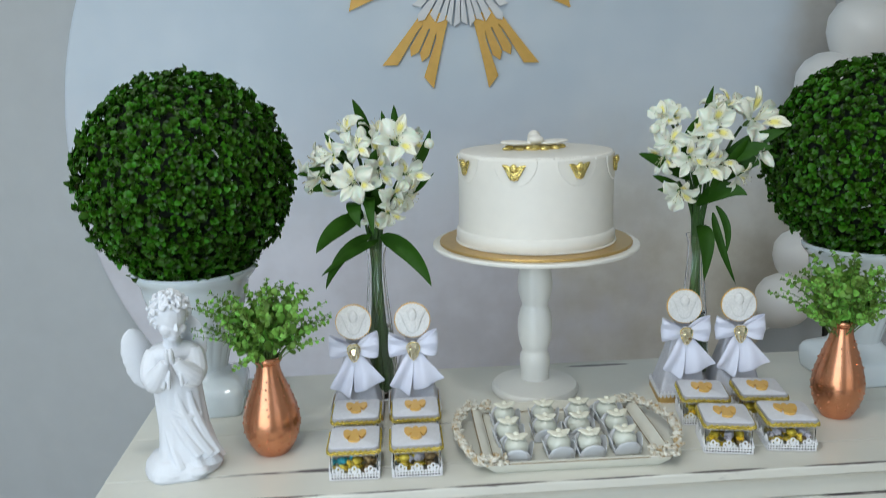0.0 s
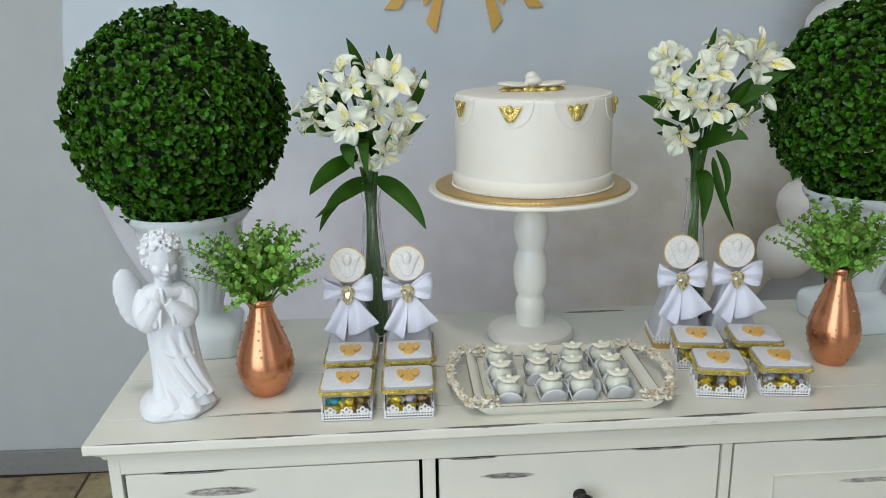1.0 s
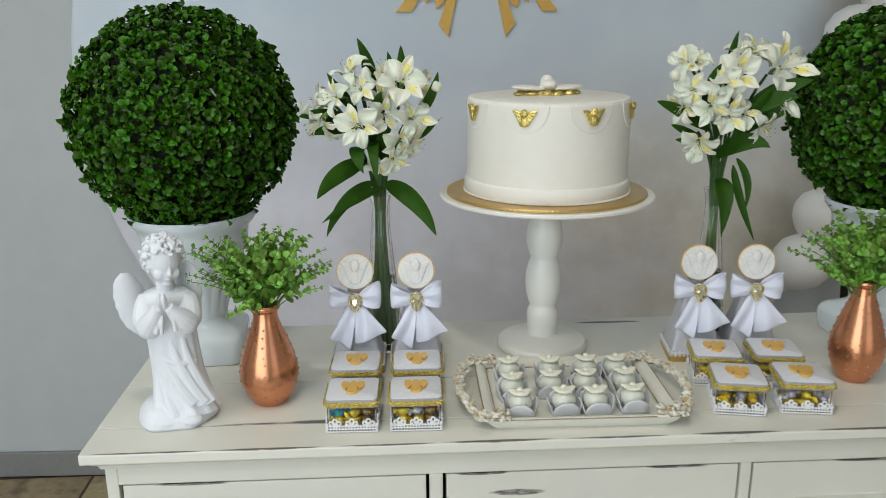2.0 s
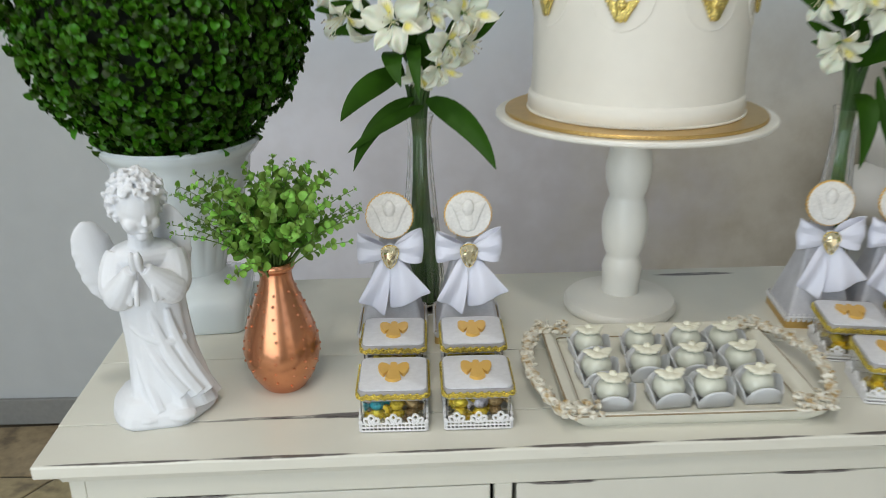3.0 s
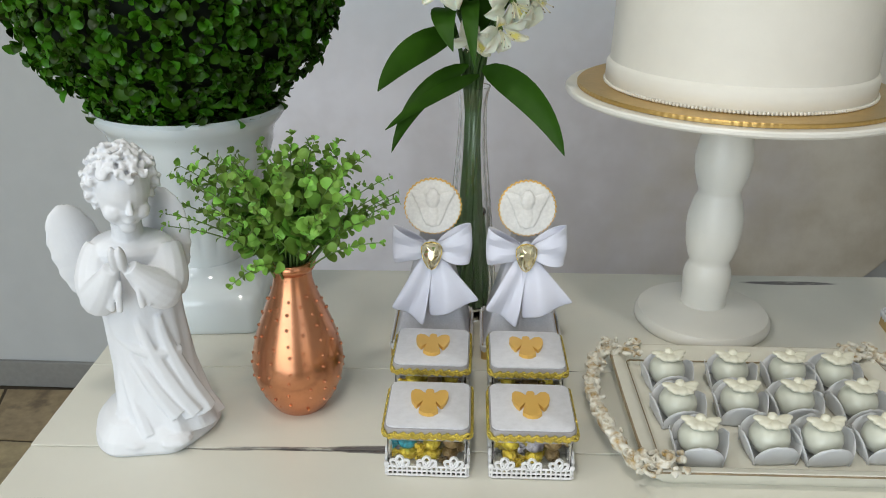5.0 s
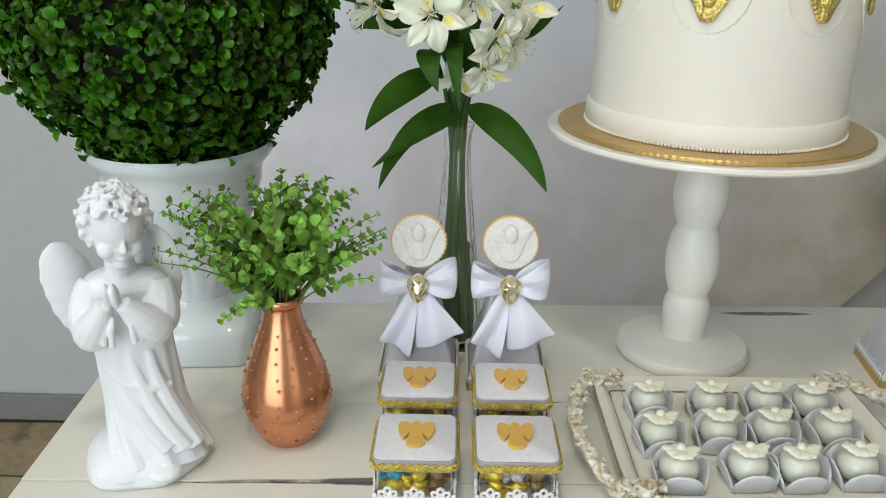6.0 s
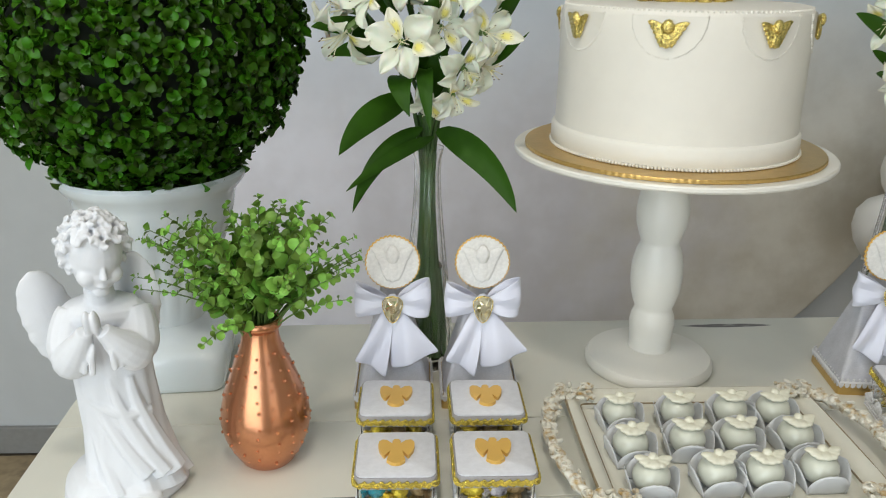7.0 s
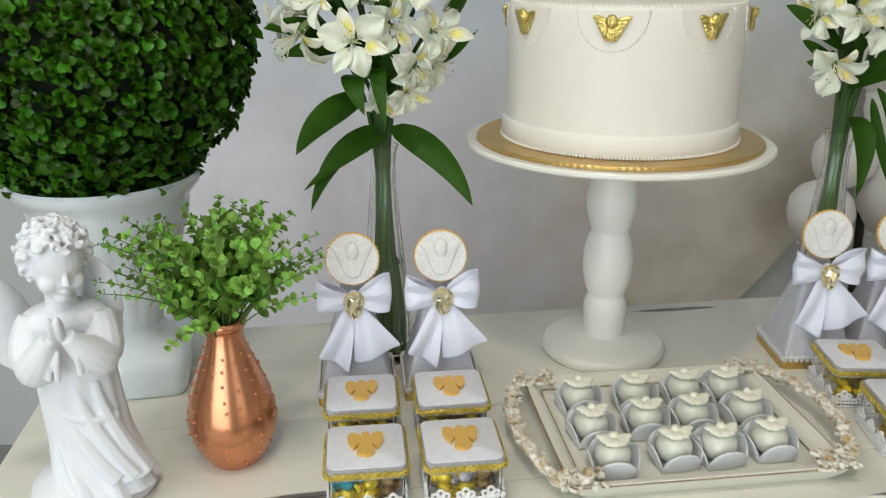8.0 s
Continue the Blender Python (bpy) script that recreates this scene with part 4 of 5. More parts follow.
def sweet():
    t = thing("sweet", "pearly round sweet with a white chocolate topping in a paper cup", "sweet", Matrix(), "sweets on the tray")
    for k in range(4):
        bm = B()
        rows = []
        for s in range(9):
            q = s / 8
            hw = 0.0168 * (1.0 if q < 0.25 else math.sqrt(max(0.0, 1 - ((q - 0.25) / 0.76) ** 2)))
            y = -0.0152 - 0.0058 * q
            z = 0.0008 + 0.0205 * q
            rows.append([(x * hw, y - 0.0012 * (1 - x * x), z) for x in (-1, -0.6, -0.2, 0.2, 0.6, 1)])
        rings(bm, rows, close=False)
        ob = part("cup_flap", bm, M_PAPER, t)
        ob.matrix_basis = pose(0, 0, 0, 0, 0, 90 * k)
        sol = ob.modifiers.new("paper", "SOLIDIFY")
        sol.thickness = 0.0005
    part("cup_base", box(B(), -0.0148, 0.0148, -0.0148, 0.0148, 0.0, 0.001), M_PAPER, t, smooth=False)
    bm = B()
    blob(bm, (0, 0, 0.0152), (0.0152, 0.0152, 0.0140), 24)
    part("coated_ball", bm, M_SWEET, t)
    bm = B()
    for sx in (-1, 1):
        for k in range(3):
            ln = 0.0140 - 0.0030 * k
            blob(bm, (sx * (0.0012 + ln * 0.5), -0.0008 - 0.0030 * k, 0.0316 - 0.0008 * k), (ln * 0.52, 0.0042, 0.0023), 12, Matrix.Rotation(radians(sx * (-8 + 7 * k)), 3, "Y") @ Matrix.Rotation(radians(sx * (8 - 18 * k)), 3, "Z"))
    blob(bm, (0, 0.0008, 0.0328), (0.0040, 0.0038, 0.0030), 10)
    blob(bm, (0, -0.0064, 0.0298), (0.0060, 0.0054, 0.0030), 12)
    part("chocolate_topping", fuse(bm, 0.0006, 2), M_CHOC, t)
    return t


first = sweet()
rng = random.Random(9)
for i, (x, y) in enumerate(SWEETS):
    m = pose(x + 0.0025, y + 0.0035, TOP + 0.0047, rng.uniform(-2, 2), rng.uniform(-2, 2), rng.uniform(-9, 9) + 3)
    if i == 0:
        first.matrix_basis = m
    else:
        copy_thing(first, m)


# ---- lidded acrylic boxes ----
def angel_outline(w):
    """A plain winged cut-out, head up along +y, of width w."""
    half = ((0.0, 0.46), (0.07, 0.45), (0.115, 0.38), (0.10, 0.30), (0.16, 0.33), (0.26, 0.42), (0.40, 0.44), (0.485, 0.36), (0.5, 0.22), (0.46, 0.06), (0.37, -0.10), (0.315, -0.15), (0.165, 0.04), (0.225, -0.20), (0.25, -0.29), (0.13, -0.385), (0.0, -0.41))
    right = [(x * w, y * w * 1.32 - 0.03 * w) for x, y in half]
    return right + [(-x, y) for x, y in reversed(right[1:-1])]


def favour_box():
    t = thing("favour_box", "clear acrylic box with a white lid and a gold winged cut-out", "box", Matrix(), "favour boxes")
    bm = B()
    w, h = 0.0585, 0.0322
    rings(bm, [rr_ring(w, w, 0.004, z) for z in (0.0006, h)] + [rr_ring(w - 0.003, w - 0.003, 0.003, z) for z in (h, 0.003)])
    part("acrylic_body", bm, M_ACRYL, t).visible_shadow = False
    bm = B()
    rings(bm, [rr_ring(0.0615, 0.0615, 0.006, 0.0323), rr_ring(0.0625, 0.0625, 0.006, 0.0332), rr_ring(0.0625, 0.0625, 0.006, 0.0410), rr_ring(0.0618, 0.0618, 0.006, 0.0420)])
    part("lid", bm, M_SILVER, t, "pale grey plastic lid")
    bm = B()
    rings(bm, [rr_ring(0.0600, 0.0600, 0.006, 0.0421), rr_ring(0.0600, 0.0600, 0.006, 0.0431), rr_ring(0.0594, 0.0594, 0.006, 0.0433)])
    part("paper_top", bm, M_CARD, t, "white textured paper top")
    bm = plate_shape(B(), angel_outline(0.0285), 0.0030, "z")
    bmesh.ops.translate(bm, vec=(0, -0.001, 0.0434), verts=bm.verts)
    bmesh.ops.triangulate(bm, faces=[f for f in bm.faces if len(f.verts) > 4], ngon_method="EAR_CLIP")
    part("winged_cutout", bm, M_GOLDWOOD, t, "gold painted wooden cut-out", smooth=False)
    # gold braid: two zigzag cords round the lid
    out = rounded(0.0642, 0.0642, 0.006, 9)
    per = []
    for i in range(len(out)):
        p, q = Vector(out[i]), Vector(out[(i + 1) % len(out)])
        n = max(1, int((q - p).length / 0.0006))
        per += [p.lerp(q, k / n) for k in range(n)]
    for ph, swing, mid in ((0, 0.0024, 0.0371), (2.2, 0.0013, 0.0368)):
        loop = [(p.x, p.y, mid + swing * math.sin(i / len(per) * 2 * math.pi * 36 + ph)) for i, p in enumerate(per)]
        part("gold_braid", tube(B(), loop + loop[:1], 0.00125, 5), M_GLITTER, t, "zigzag gold braid")
    # lace band: uprights, cords and petal loops on the four sides
    for k in range(4):
        bm = B()
        y = -0.0302
        for z in (0.0015, 0.0052, 0.0090):
            tube(bm, [(-0.0295, y, z), (0.0295, y, z)], 0.0010, 5)
        for i in range(17):
            x = -0.0286 + i * 0.003575
            tube(bm, [(x, y, 0.0012), (x, y, 0.0094)], 0.0008, 5)
        for c in (-0.0197, 0.0, 0.0197):
            for ang, ln in ((90, 0.0088), (36, 0.0080), (144, 0.0080)):
                pts = []
                for j in range(13):
                    th = 2 * math.pi * j / 12
                    u, v = ln * 0.5 * (1 - math.cos(th)), ln * 0.30 * math.sin(th)
                    ca, sa = math.cos(radians(ang)), math.sin(radians(ang))
                    pts.append((c + u * ca - v * sa, y, 0.0092 + u * sa + v * ca))
                tube(bm, pts, 0.0012, 5)
        for i in range(6):
            x = -0.0295 + i * 0.0118
            blob(bm, (x, y, 0.0106), (0.0022, 0.0012, 0.0022), 6)
        part("lace_band", bm, M_LACE, t, "white lace band").matrix_basis = pose(0, 0, 0, 0, 0, 90 * k)
    return t


def wrapped(x, y, z, material, label, rz, s=1.0):
    t = thing("wrapped_candy", label, "candy", pose(x, y, z, 12, 0, rz), "wrapped candies")
    bm = B()
    blob(bm, (0, 0, 0), (0.0105 * s, 0.0085 * s, 0.0075 * s), 14)
    part("wrapper", bm, material, t)
    for sx in (-1, 1):
        rows = []
        for k in range(5):
            q = k / 4
            rows.append([(sx * (0.0095 + 0.008 * q) * s, (0.0015 + 0.0055 * q) * s * math.cos(a) , (0.0015 + 0.0045 * q) * s * math.sin(a) * (0.5 + 0.5 * math.cos(4 * a) ** 2)) for a in (2 * math.pi * j / 16 for j in range(16))])
        part("twist", rings(B(), rows, cap=False), material, t)
    return t


BOXES = ((0.310, 0.0705, 0), (0.386, 0.0715, 0.5), (0.308, 0.1565, -0.5), (0.387, 0.1565, 0.5), (0.788, 0.0945, -10), (0.869, 0.0945, -7), (0.788, 0.178, -9), (0.868, 0.177, -7))
one = favour_box()
rng = random.Random(31)
M_FOILW = mat("white_printed_wrapper", (0.55, 0.53, 0.58), 0.3, 0.2, var=0.3, scale=150, bump=0.8, bump_scale=300, stain=(0.03, 0.02, 0.03), stain_amount=0.35)
KINDS = ((M_FOILY, "shiny yellow foil wrapped candy in a box"), (M_FOILB, "turquoise foil wrapped candy in a box"), (M_FOILK, "bronze foil wrapped candy in a box"), (M_FOILW, "white and black printed wrapped candy in a box"))
for i, (x, y, rz) in enumerate(BOXES):
    m = pose(x, y, TOP + 0.0002, 0, 0, rz)
    if i == 0:
        one.matrix_basis = m
    else:
        copy_thing(one, m)
    picks = {0: (1, 0, 2, 0, 0), 1: (0, 3, 2, 1, 0), 4: (0, 3, 0, 2, 0), 5: (3, 0, 3, 2, 0)}.get(i, (0, 2, 0, 2, 0))
    spots = ((-0.016, -0.014), (0.003, -0.015), (0.0175, -0.012), (-0.01, 0.009), (0.012, 0.012))
    for lay in (0, 1):
        for (u, v), p in zip(spots, picks if lay else (0, 0, 2, 0, 0)):
            q = m @ Vector((u * 0.94, v * 0.94, 0.0092 + 0.0100 * lay))
            wrapped(q.x, q.y, q.z, *KINDS[p], rng.uniform(0, 180), 0.72)


# ---- tapered favours with bows ----
def bow_loop(sx):
    rows = []
    n = 17
    for k in range(n):
        s = k / (n - 1)
        th = math.pi * 2 * s
        out = 0.5 * (1 - math.cos(th))
        x = sx * (0.003 + 0.027 * out)
        y = -0.003 - 0.007 * math.sin(th) - 0.002 * out
        hw = 0.0040 + (0.0125 if sx > 0 else 0.0112) * out ** 0.8
        zc = (0.0060 if sx > 0 else 0.0035) * out
        rows.append([(x - sx * 0.0016 * (u * u) * out, y + 0.0034 * math.sin(5 * u + 3.4 * out + 1.7 * sx) * (0.35 + 0.65 * out), zc + u * hw) for u in (-1, -0.6, -0.2, 0.2, 0.6, 1)])
    return rings(B(), rows, close=False)


def bow_tail(sx):
    rows = []
    for k in range(12):
        s = k / 11
        c = Vector((sx * (0.002 + 0.0155 * s), -0.004 - 0.005 * math.sin(2.4 * s) - 0.009 * s, -0.003 - (0.046 if sx < 0 else 0.041) * s))
        hw = 0.0034 + (0.0128 if sx > 0 else 0.0118) * s ** 0.85
        rows.append([(c.x + u * hw + sx * 0.003 * s * u, c.y + 0.0040 * s * math.sin(3.6 * u + 1.0 + 2.6 * s + 2 * sx), c.z + (0.0075 * u * sx * s)) for u in (-1, -0.66, -0.33, 0, 0.33, 0.66, 1)])
    return rings(B(), rows, close=False)


def favour():
    t = thing("tapered_favour", "tapered silver glitter favour with a white satin bow and gold base", "favour", Matrix(), "tapered favours")
    rows = []
    for z, w, d, cy in ((0.0, 0.074, 0.074, 0.0), (0.012, 0.0735, 0.0735, 0.0)):
        rows.append([(x, y + cy, z) for x, y in rounded(w, d, 0.003)])
    part("gold_base", rings(B(), rows), M_GOLDCARD, t, "gold card base")
    rows = []
    for z, w, d in ((0.0122, 0.070, 0.070), (0.03, 0.062, 0.060), (0.06, 0.047, 0.042), (0.09, 0.033, 0.024), (0.112, 0.024, 0.010), (0.125, 0.021, 0.005)):
        rows.append(rr_ring(w, d, min(0.004, d * 0.4), z))
    part("glitter_wrap", rings(B(), rows), M_TULLE, t)
    for k in range(4):
        bm = B()
        tube(bm, [(-0.036, -0.0372, 0.0135), (0.036, -0.0372, 0.0135)], 0.0012, 5)
        for i in range(13):
            x = -0.034 + i * 0.00567
            blob(bm, (x, -0.0368, 0.0115), (0.0028, 0.001, 0.0042), 6)
            blob(bm, (x, -0.0364, 0.0165), (0.0014, 0.001, 0.0014), 6)
        part("lace_edge", bm, M_LACE, t, "white scalloped lace edge").matrix_basis = pose(0, 0, 0, 0, 0, 90 * k)
    bow = part("bow", blob(B(), (0, -0.004, 0), (0.0055, 0.006, 0.0075), 12), M_SATIN, t, "white satin bow")
    bow.matrix_basis = pose(0, -0.021, 0.105) @ Matrix.Scale(1.2, 4)
    for sx in (-1, 1):
        for nm, bm in (("loop", bow_loop(sx)), ("tail", bow_tail(sx))):
            ob = part(nm, bm, M_SATIN, bow)
            sol = ob.modifiers.new("cloth", "SOLIDIFY")
            sol.thickness = 0.0006
            sub = ob.modifiers.new("round", "SUBSURF")
            sub.levels = sub.render_levels = 1
    # faceted pear gem in a gold setting
    bm = B()
    pear = [(0.0060 * math.sin(a) * (1 + 0.30 * math.cos(a)), 0.0070 * math.cos(a) * (1.0 if math.cos(a) > 0 else 1.55)) for a in (2 * math.pi * i / 12 for i in range(12))]
    rings(bm, [[(x, 0, z) for x, z in pear], [(x * 0.98, -0.0012, z * 0.98) for x, z in pear], [(x * (0.78 if i % 2 else 0.66), -0.0030 - 0.0006 * (i % 2), z * (0.78 if i % 2 else 0.66)) for i, (x, z) in enumerate(pear)], [(x * 0.36, -0.0046, z * 0.36) for x, z in pear]])
    g = part("gem", bm, M_GEM, t, "champagne faceted pear-shaped gem", smooth=False)
    g.matrix_basis = pose(0, -0.0335, 0.1045, -8) @ Matrix.Scale(1.38, 4)
    bm = B()
    tube(bm, [(x * 1.08, 0.0, z * 1.04) for x, z in pear + pear[:1]], 0.00032, 6)
    part("setting", bm, M_GOLD, g, "gold setting")
    # scalloped medallion
    def toothed(r, n, amp, z0, z1):
        o = [((r + amp * abs(math.sin(n * a / 2))) * math.cos(a), (r + amp * abs(math.sin(n * a / 2))) * math.sin(a)) for a in (2 * math.pi * i / 144 for i in range(144))]
        return rings(B(), [[(x, y, z) for x, y in o] for z in (z0, z1)])
    disc = part("medallion", toothed(0.0245, 36, 0.0014, 0.0, 0.0022), M_GOLDWOOD, t, "gold scalloped medallion")
    disc.matrix_basis = pose(0, -0.012, 0.1405, 84)
    part("medallion_face", toothed(0.0234, 36, 0.0012, 0.0022, 0.0036), M_MEDAL, disc, "white face of the medallion")
    bm = winged(B(), 0.041, 0.038, 0.0030)
    bmesh.ops.transform(bm, matrix=Matrix.Translation((0, -0.001, 0.0034)) @ Matrix.Rotation(radians(-90), 4, "X"), verts=bm.verts)
    part("relief", fuse(bm, 0.0006, 6), M_MEDAL, disc, "plain cream raised relief")
    part("pick", tube(B(), [(0, -0.0085, 0.118), (0, -0.0105, 0.15)], 0.0016, 6), M_FILAM, t)
    return t


fav = favour()
for i, (x, y, rz) in enumerate(((0.304, 0.246, 0), (0.387, 0.246, 0), (0.785, 0.264, -6), (0.866, 0.263, -9))):
    m = pose(x, y, TOP + 0.0002, 0, 0, rz)
    if i == 0:
        fav.matrix_basis = m
    else:
        copy_thing(fav, m)


# ---- glass vases with white lilies ----
def vase(x, y):
    t = thing("glass_vase", "clear glass bottle vase half filled with water", "vase", pose(x, y, TOP), "glass vases")
    outer = [(0.001, 0.0), (0.0235, 0.0), (0.0265, 0.003), (0.027, 0.01), (0.0255, 0.04), (0.0225, 0.08), (0.0188, 0.12), (0.0155, 0.155), (0.0132, 0.185), (0.0126, 0.205), (0.0135, 0.222), (0.0155, 0.230), (0.0162, 0.2325)]
    inner = [(0.0150, 0.2322), (0.0120, 0.222), (0.0110, 0.205), (0.0116, 0.185), (0.0139, 0.155), (0.0172, 0.12), (0.0209, 0.08), (0.0239, 0.04), (0.0242, 0.012), (0.001, 0.010)]
    part("glass", lathe(B(), outer + inner, 96, ripple=lambda a, z: 1 + 0.04 * math.cos(10 * a) * min(1.0, max(0.0, (0.225 - z) / 0.03))), M_GLASS, t).visible_shadow = False
    part("water", lathe(B(), [(0.001, 0.0108), (0.0228, 0.0128), (0.0226, 0.04), (0.0198, 0.08), (0.0170, 0.11), (0.001, 0.11)], 40), M_WATER, t).visible_shadow = False
    return t


def petal_mesh(name, length, width, material, recurve, ruffle):
    """One petal that rises out of the throat along +z and opens along +x."""
    bm = B()
    uv = bm.loops.layers.uv.new("UVMap")
    nu, nv = 9, 13
    grid = []
    for j in range(nv):
        s = j / (nv - 1)
        w = width * 0.5 * (0.08 + 0.92 * (math.sin(0.5 * math.pi * min(1.0, s / 0.64)) ** 1.8 if s < 0.64 else max(0.0, 1 - ((s - 0.64) / 0.37) ** 2.0) ** 0.75))
        r = 0.0020 + length * (0.34 * s + 0.60 * s ** 2)
        z = -0.020 + length * (0.86 * s - 0.42 * s ** 2) - recurve * max(0.0, s - 0.6) ** 2
        grid.append([(bm.verts.new((r - 0.1 * w * (u * u) * s, u * w, z + 0.22 * w * u * u + ruffle * s * (math.sin(5 * u + 5 * s) + abs(u) * math.sin(13 * s + 4 * u)))), (0.5 + u * 0.5, s)) for u in (2 * i / (nu - 1) - 1 for i in range(nu))])
    for a, b in zip(grid, grid[1:]):
        for i in range(nu - 1):
            q = (a[i], a[i + 1], b[i + 1], b[i])
            f = bm.faces.new([v for v, _ in q])
            for lp, (_, c) in zip(f.loops, q):
                lp[uv].uv = c
    me = bpy.data.meshes.new(name)
    bm.to_mesh(me)
    bm.free()
    me.materials.append(material)
    me.polygons.foreach_set("use_smooth", [True] * len(me.polygons))
    return me


ME_OUT = petal_mesh("outer_petal", 0.0335, 0.0270, M_PETAL, 0.03, 0.0028)
ME_OUT2 = petal_mesh("outer_petal", 0.0320, 0.0240, M_PETAL, 0.07, 0.0036)
ME_IN = petal_mesh("inner_petal", 0.0330, 0.0150, M_SPOT, 0.02, 0.0014)
ME_IN2 = petal_mesh("inner_petal", 0.031, 0.0160, M_PETAL, 0.03, 0.0014)
bm = B()
tube(bm, bez((0, 0, -0.018), (0.003, 0, 0.0), (0.008, 0, 0.006), 6), 0.0005, 4)
stalk = len(bm.faces)
blob(bm, (0.0083, 0, 0.0068), (0.0006, 0.0006, 0.0013), 6)
for k, f in enumerate(list(bm.faces)):
    f.material_index = 0 if k < stalk else 1
ME_STAMEN = bpy.data.meshes.new("stamen")
bm.to_mesh(ME_STAMEN), bm.free()
ME_STAMEN.materials.append(M_FILAM), ME_STAMEN.materials.append(M_ANTHER)


def lily(parent, at, face, size, rng):
    """A six-petalled flower as a part of its bouquet; its green throat carries the petals."""
    bm = B()
    tube(bm, [(0, 0, -0.032), (0, 0, -0.026), (0, 0, -0.020), (0, 0, -0.014)], [0.0012, 0.0034, 0.0036, 0.003], 8)
    fl = part("flower", bm, M_STEM, parent, "open white flower with a yellow throat")
    q = Vector(face).normalized().to_track_quat("Z", "Y").to_matrix().to_4x4()
    fl.matrix_basis = Matrix.Translation(at) @ q @ pose(0, 0, 0, 0, 0, rng.uniform(-25, 25)) @ Matrix.Scale(size * 0.87, 4)
    for k in range(3):
        for me, off, tilt in ((rng.choice((ME_OUT, ME_OUT2)), 30, 0), (ME_IN2 if k == 1 else ME_IN, 90, -6)):
            ob = new(me.name.split(".")[0], me)
            ob.parent = fl
            ob.matrix_basis = pose(0, 0, 0, 0, 0, 120 * k + off + rng.uniform(-9, 9)) @ pose(0, 0, 0, 0, tilt + rng.uniform(-24, 20), rng.uniform(-14, 14))
    for k in range(6):
        ob = new("stamen", ME_STAMEN)
        ob.parent = fl
        ob.matrix_basis = pose(0, 0, 0, 0, 0, 60 * k + rng.uniform(-20, 20)) @ pose(0, 0, 0, 0, rng.uniform(-8, 14), 0)
    return fl


def bouquet(x, y, label, flowers, leaves, buds, seed):
    rng = random.Random(seed)
    t = thing("bouquet", label, "flowers", pose(x, y, TOP), "bouquets")
    o = Vector((x, y, TOP))
    for k, (p, face, size) in enumerate(flowers):
        at = Vector(p) - o
        lily(t, at, face, size, rng)
        back = at - Vector(face).normalized() * 0.030 * size
        a = 2.4 * k
        neck = Vector((0.0065 * math.cos(a), 0.0065 * math.sin(a), 0.222))
        foot = Vector((0.017 * math.cos(a + 2.5), 0.017 * math.sin(a + 2.5), 0.014))
        pts = bez(foot, foot.lerp(neck, 0.5) + Vector((0, 0, 0.01)), neck, 7)[:-1] + bez(neck, neck + Vector((0, 0, 0.5)) * max(0.02, (back.z - neck.z)) + (back - neck) * 0.1, back, 8)
        part("stem", tube(B(), pts, 0.0021, 7), M_VSTEM, t)
    for k in range(8):
        a = 0.785 * k + 0.6
        part("stem", tube(B(), bez((0.016 * math.cos(a), 0.016 * math.sin(a), 0.013), (0.004 * math.cos(a), 0.004 * math.sin(a), 0.14), (0.0068 * math.cos(a + 2), 0.0068 * math.sin(a + 2), 0.265), 9), 0.0036, 7), M_VSTEM, t)
    for p0, p1, p2, width, side in leaves:
        if side == 0:  # a leaf whose upper face is turned to the front
            side = (Vector(p2) - Vector(p0)).cross(Vector((0.15, -1, 0.35)))
        part("leaf", blade(B(), Vector(p0) - o, Vector(p1) - o, Vector(p2) - o, width, side), M_LEAF, t, "long green leaf")
    for p0, p1 in buds:
        a, b = Vector(p0) - o, Vector(p1) - o
        bm = B()
        tube(bm, [a.lerp(b, s) for s in (0, 0.2, 0.45, 0.7, 0.9, 1.0)], [0.002, 0.005, 0.0075, 0.0075, 0.0045, 0.0008], 8)
        part("bud", bm, M_PETAL, t, "closed white bud")
    return t


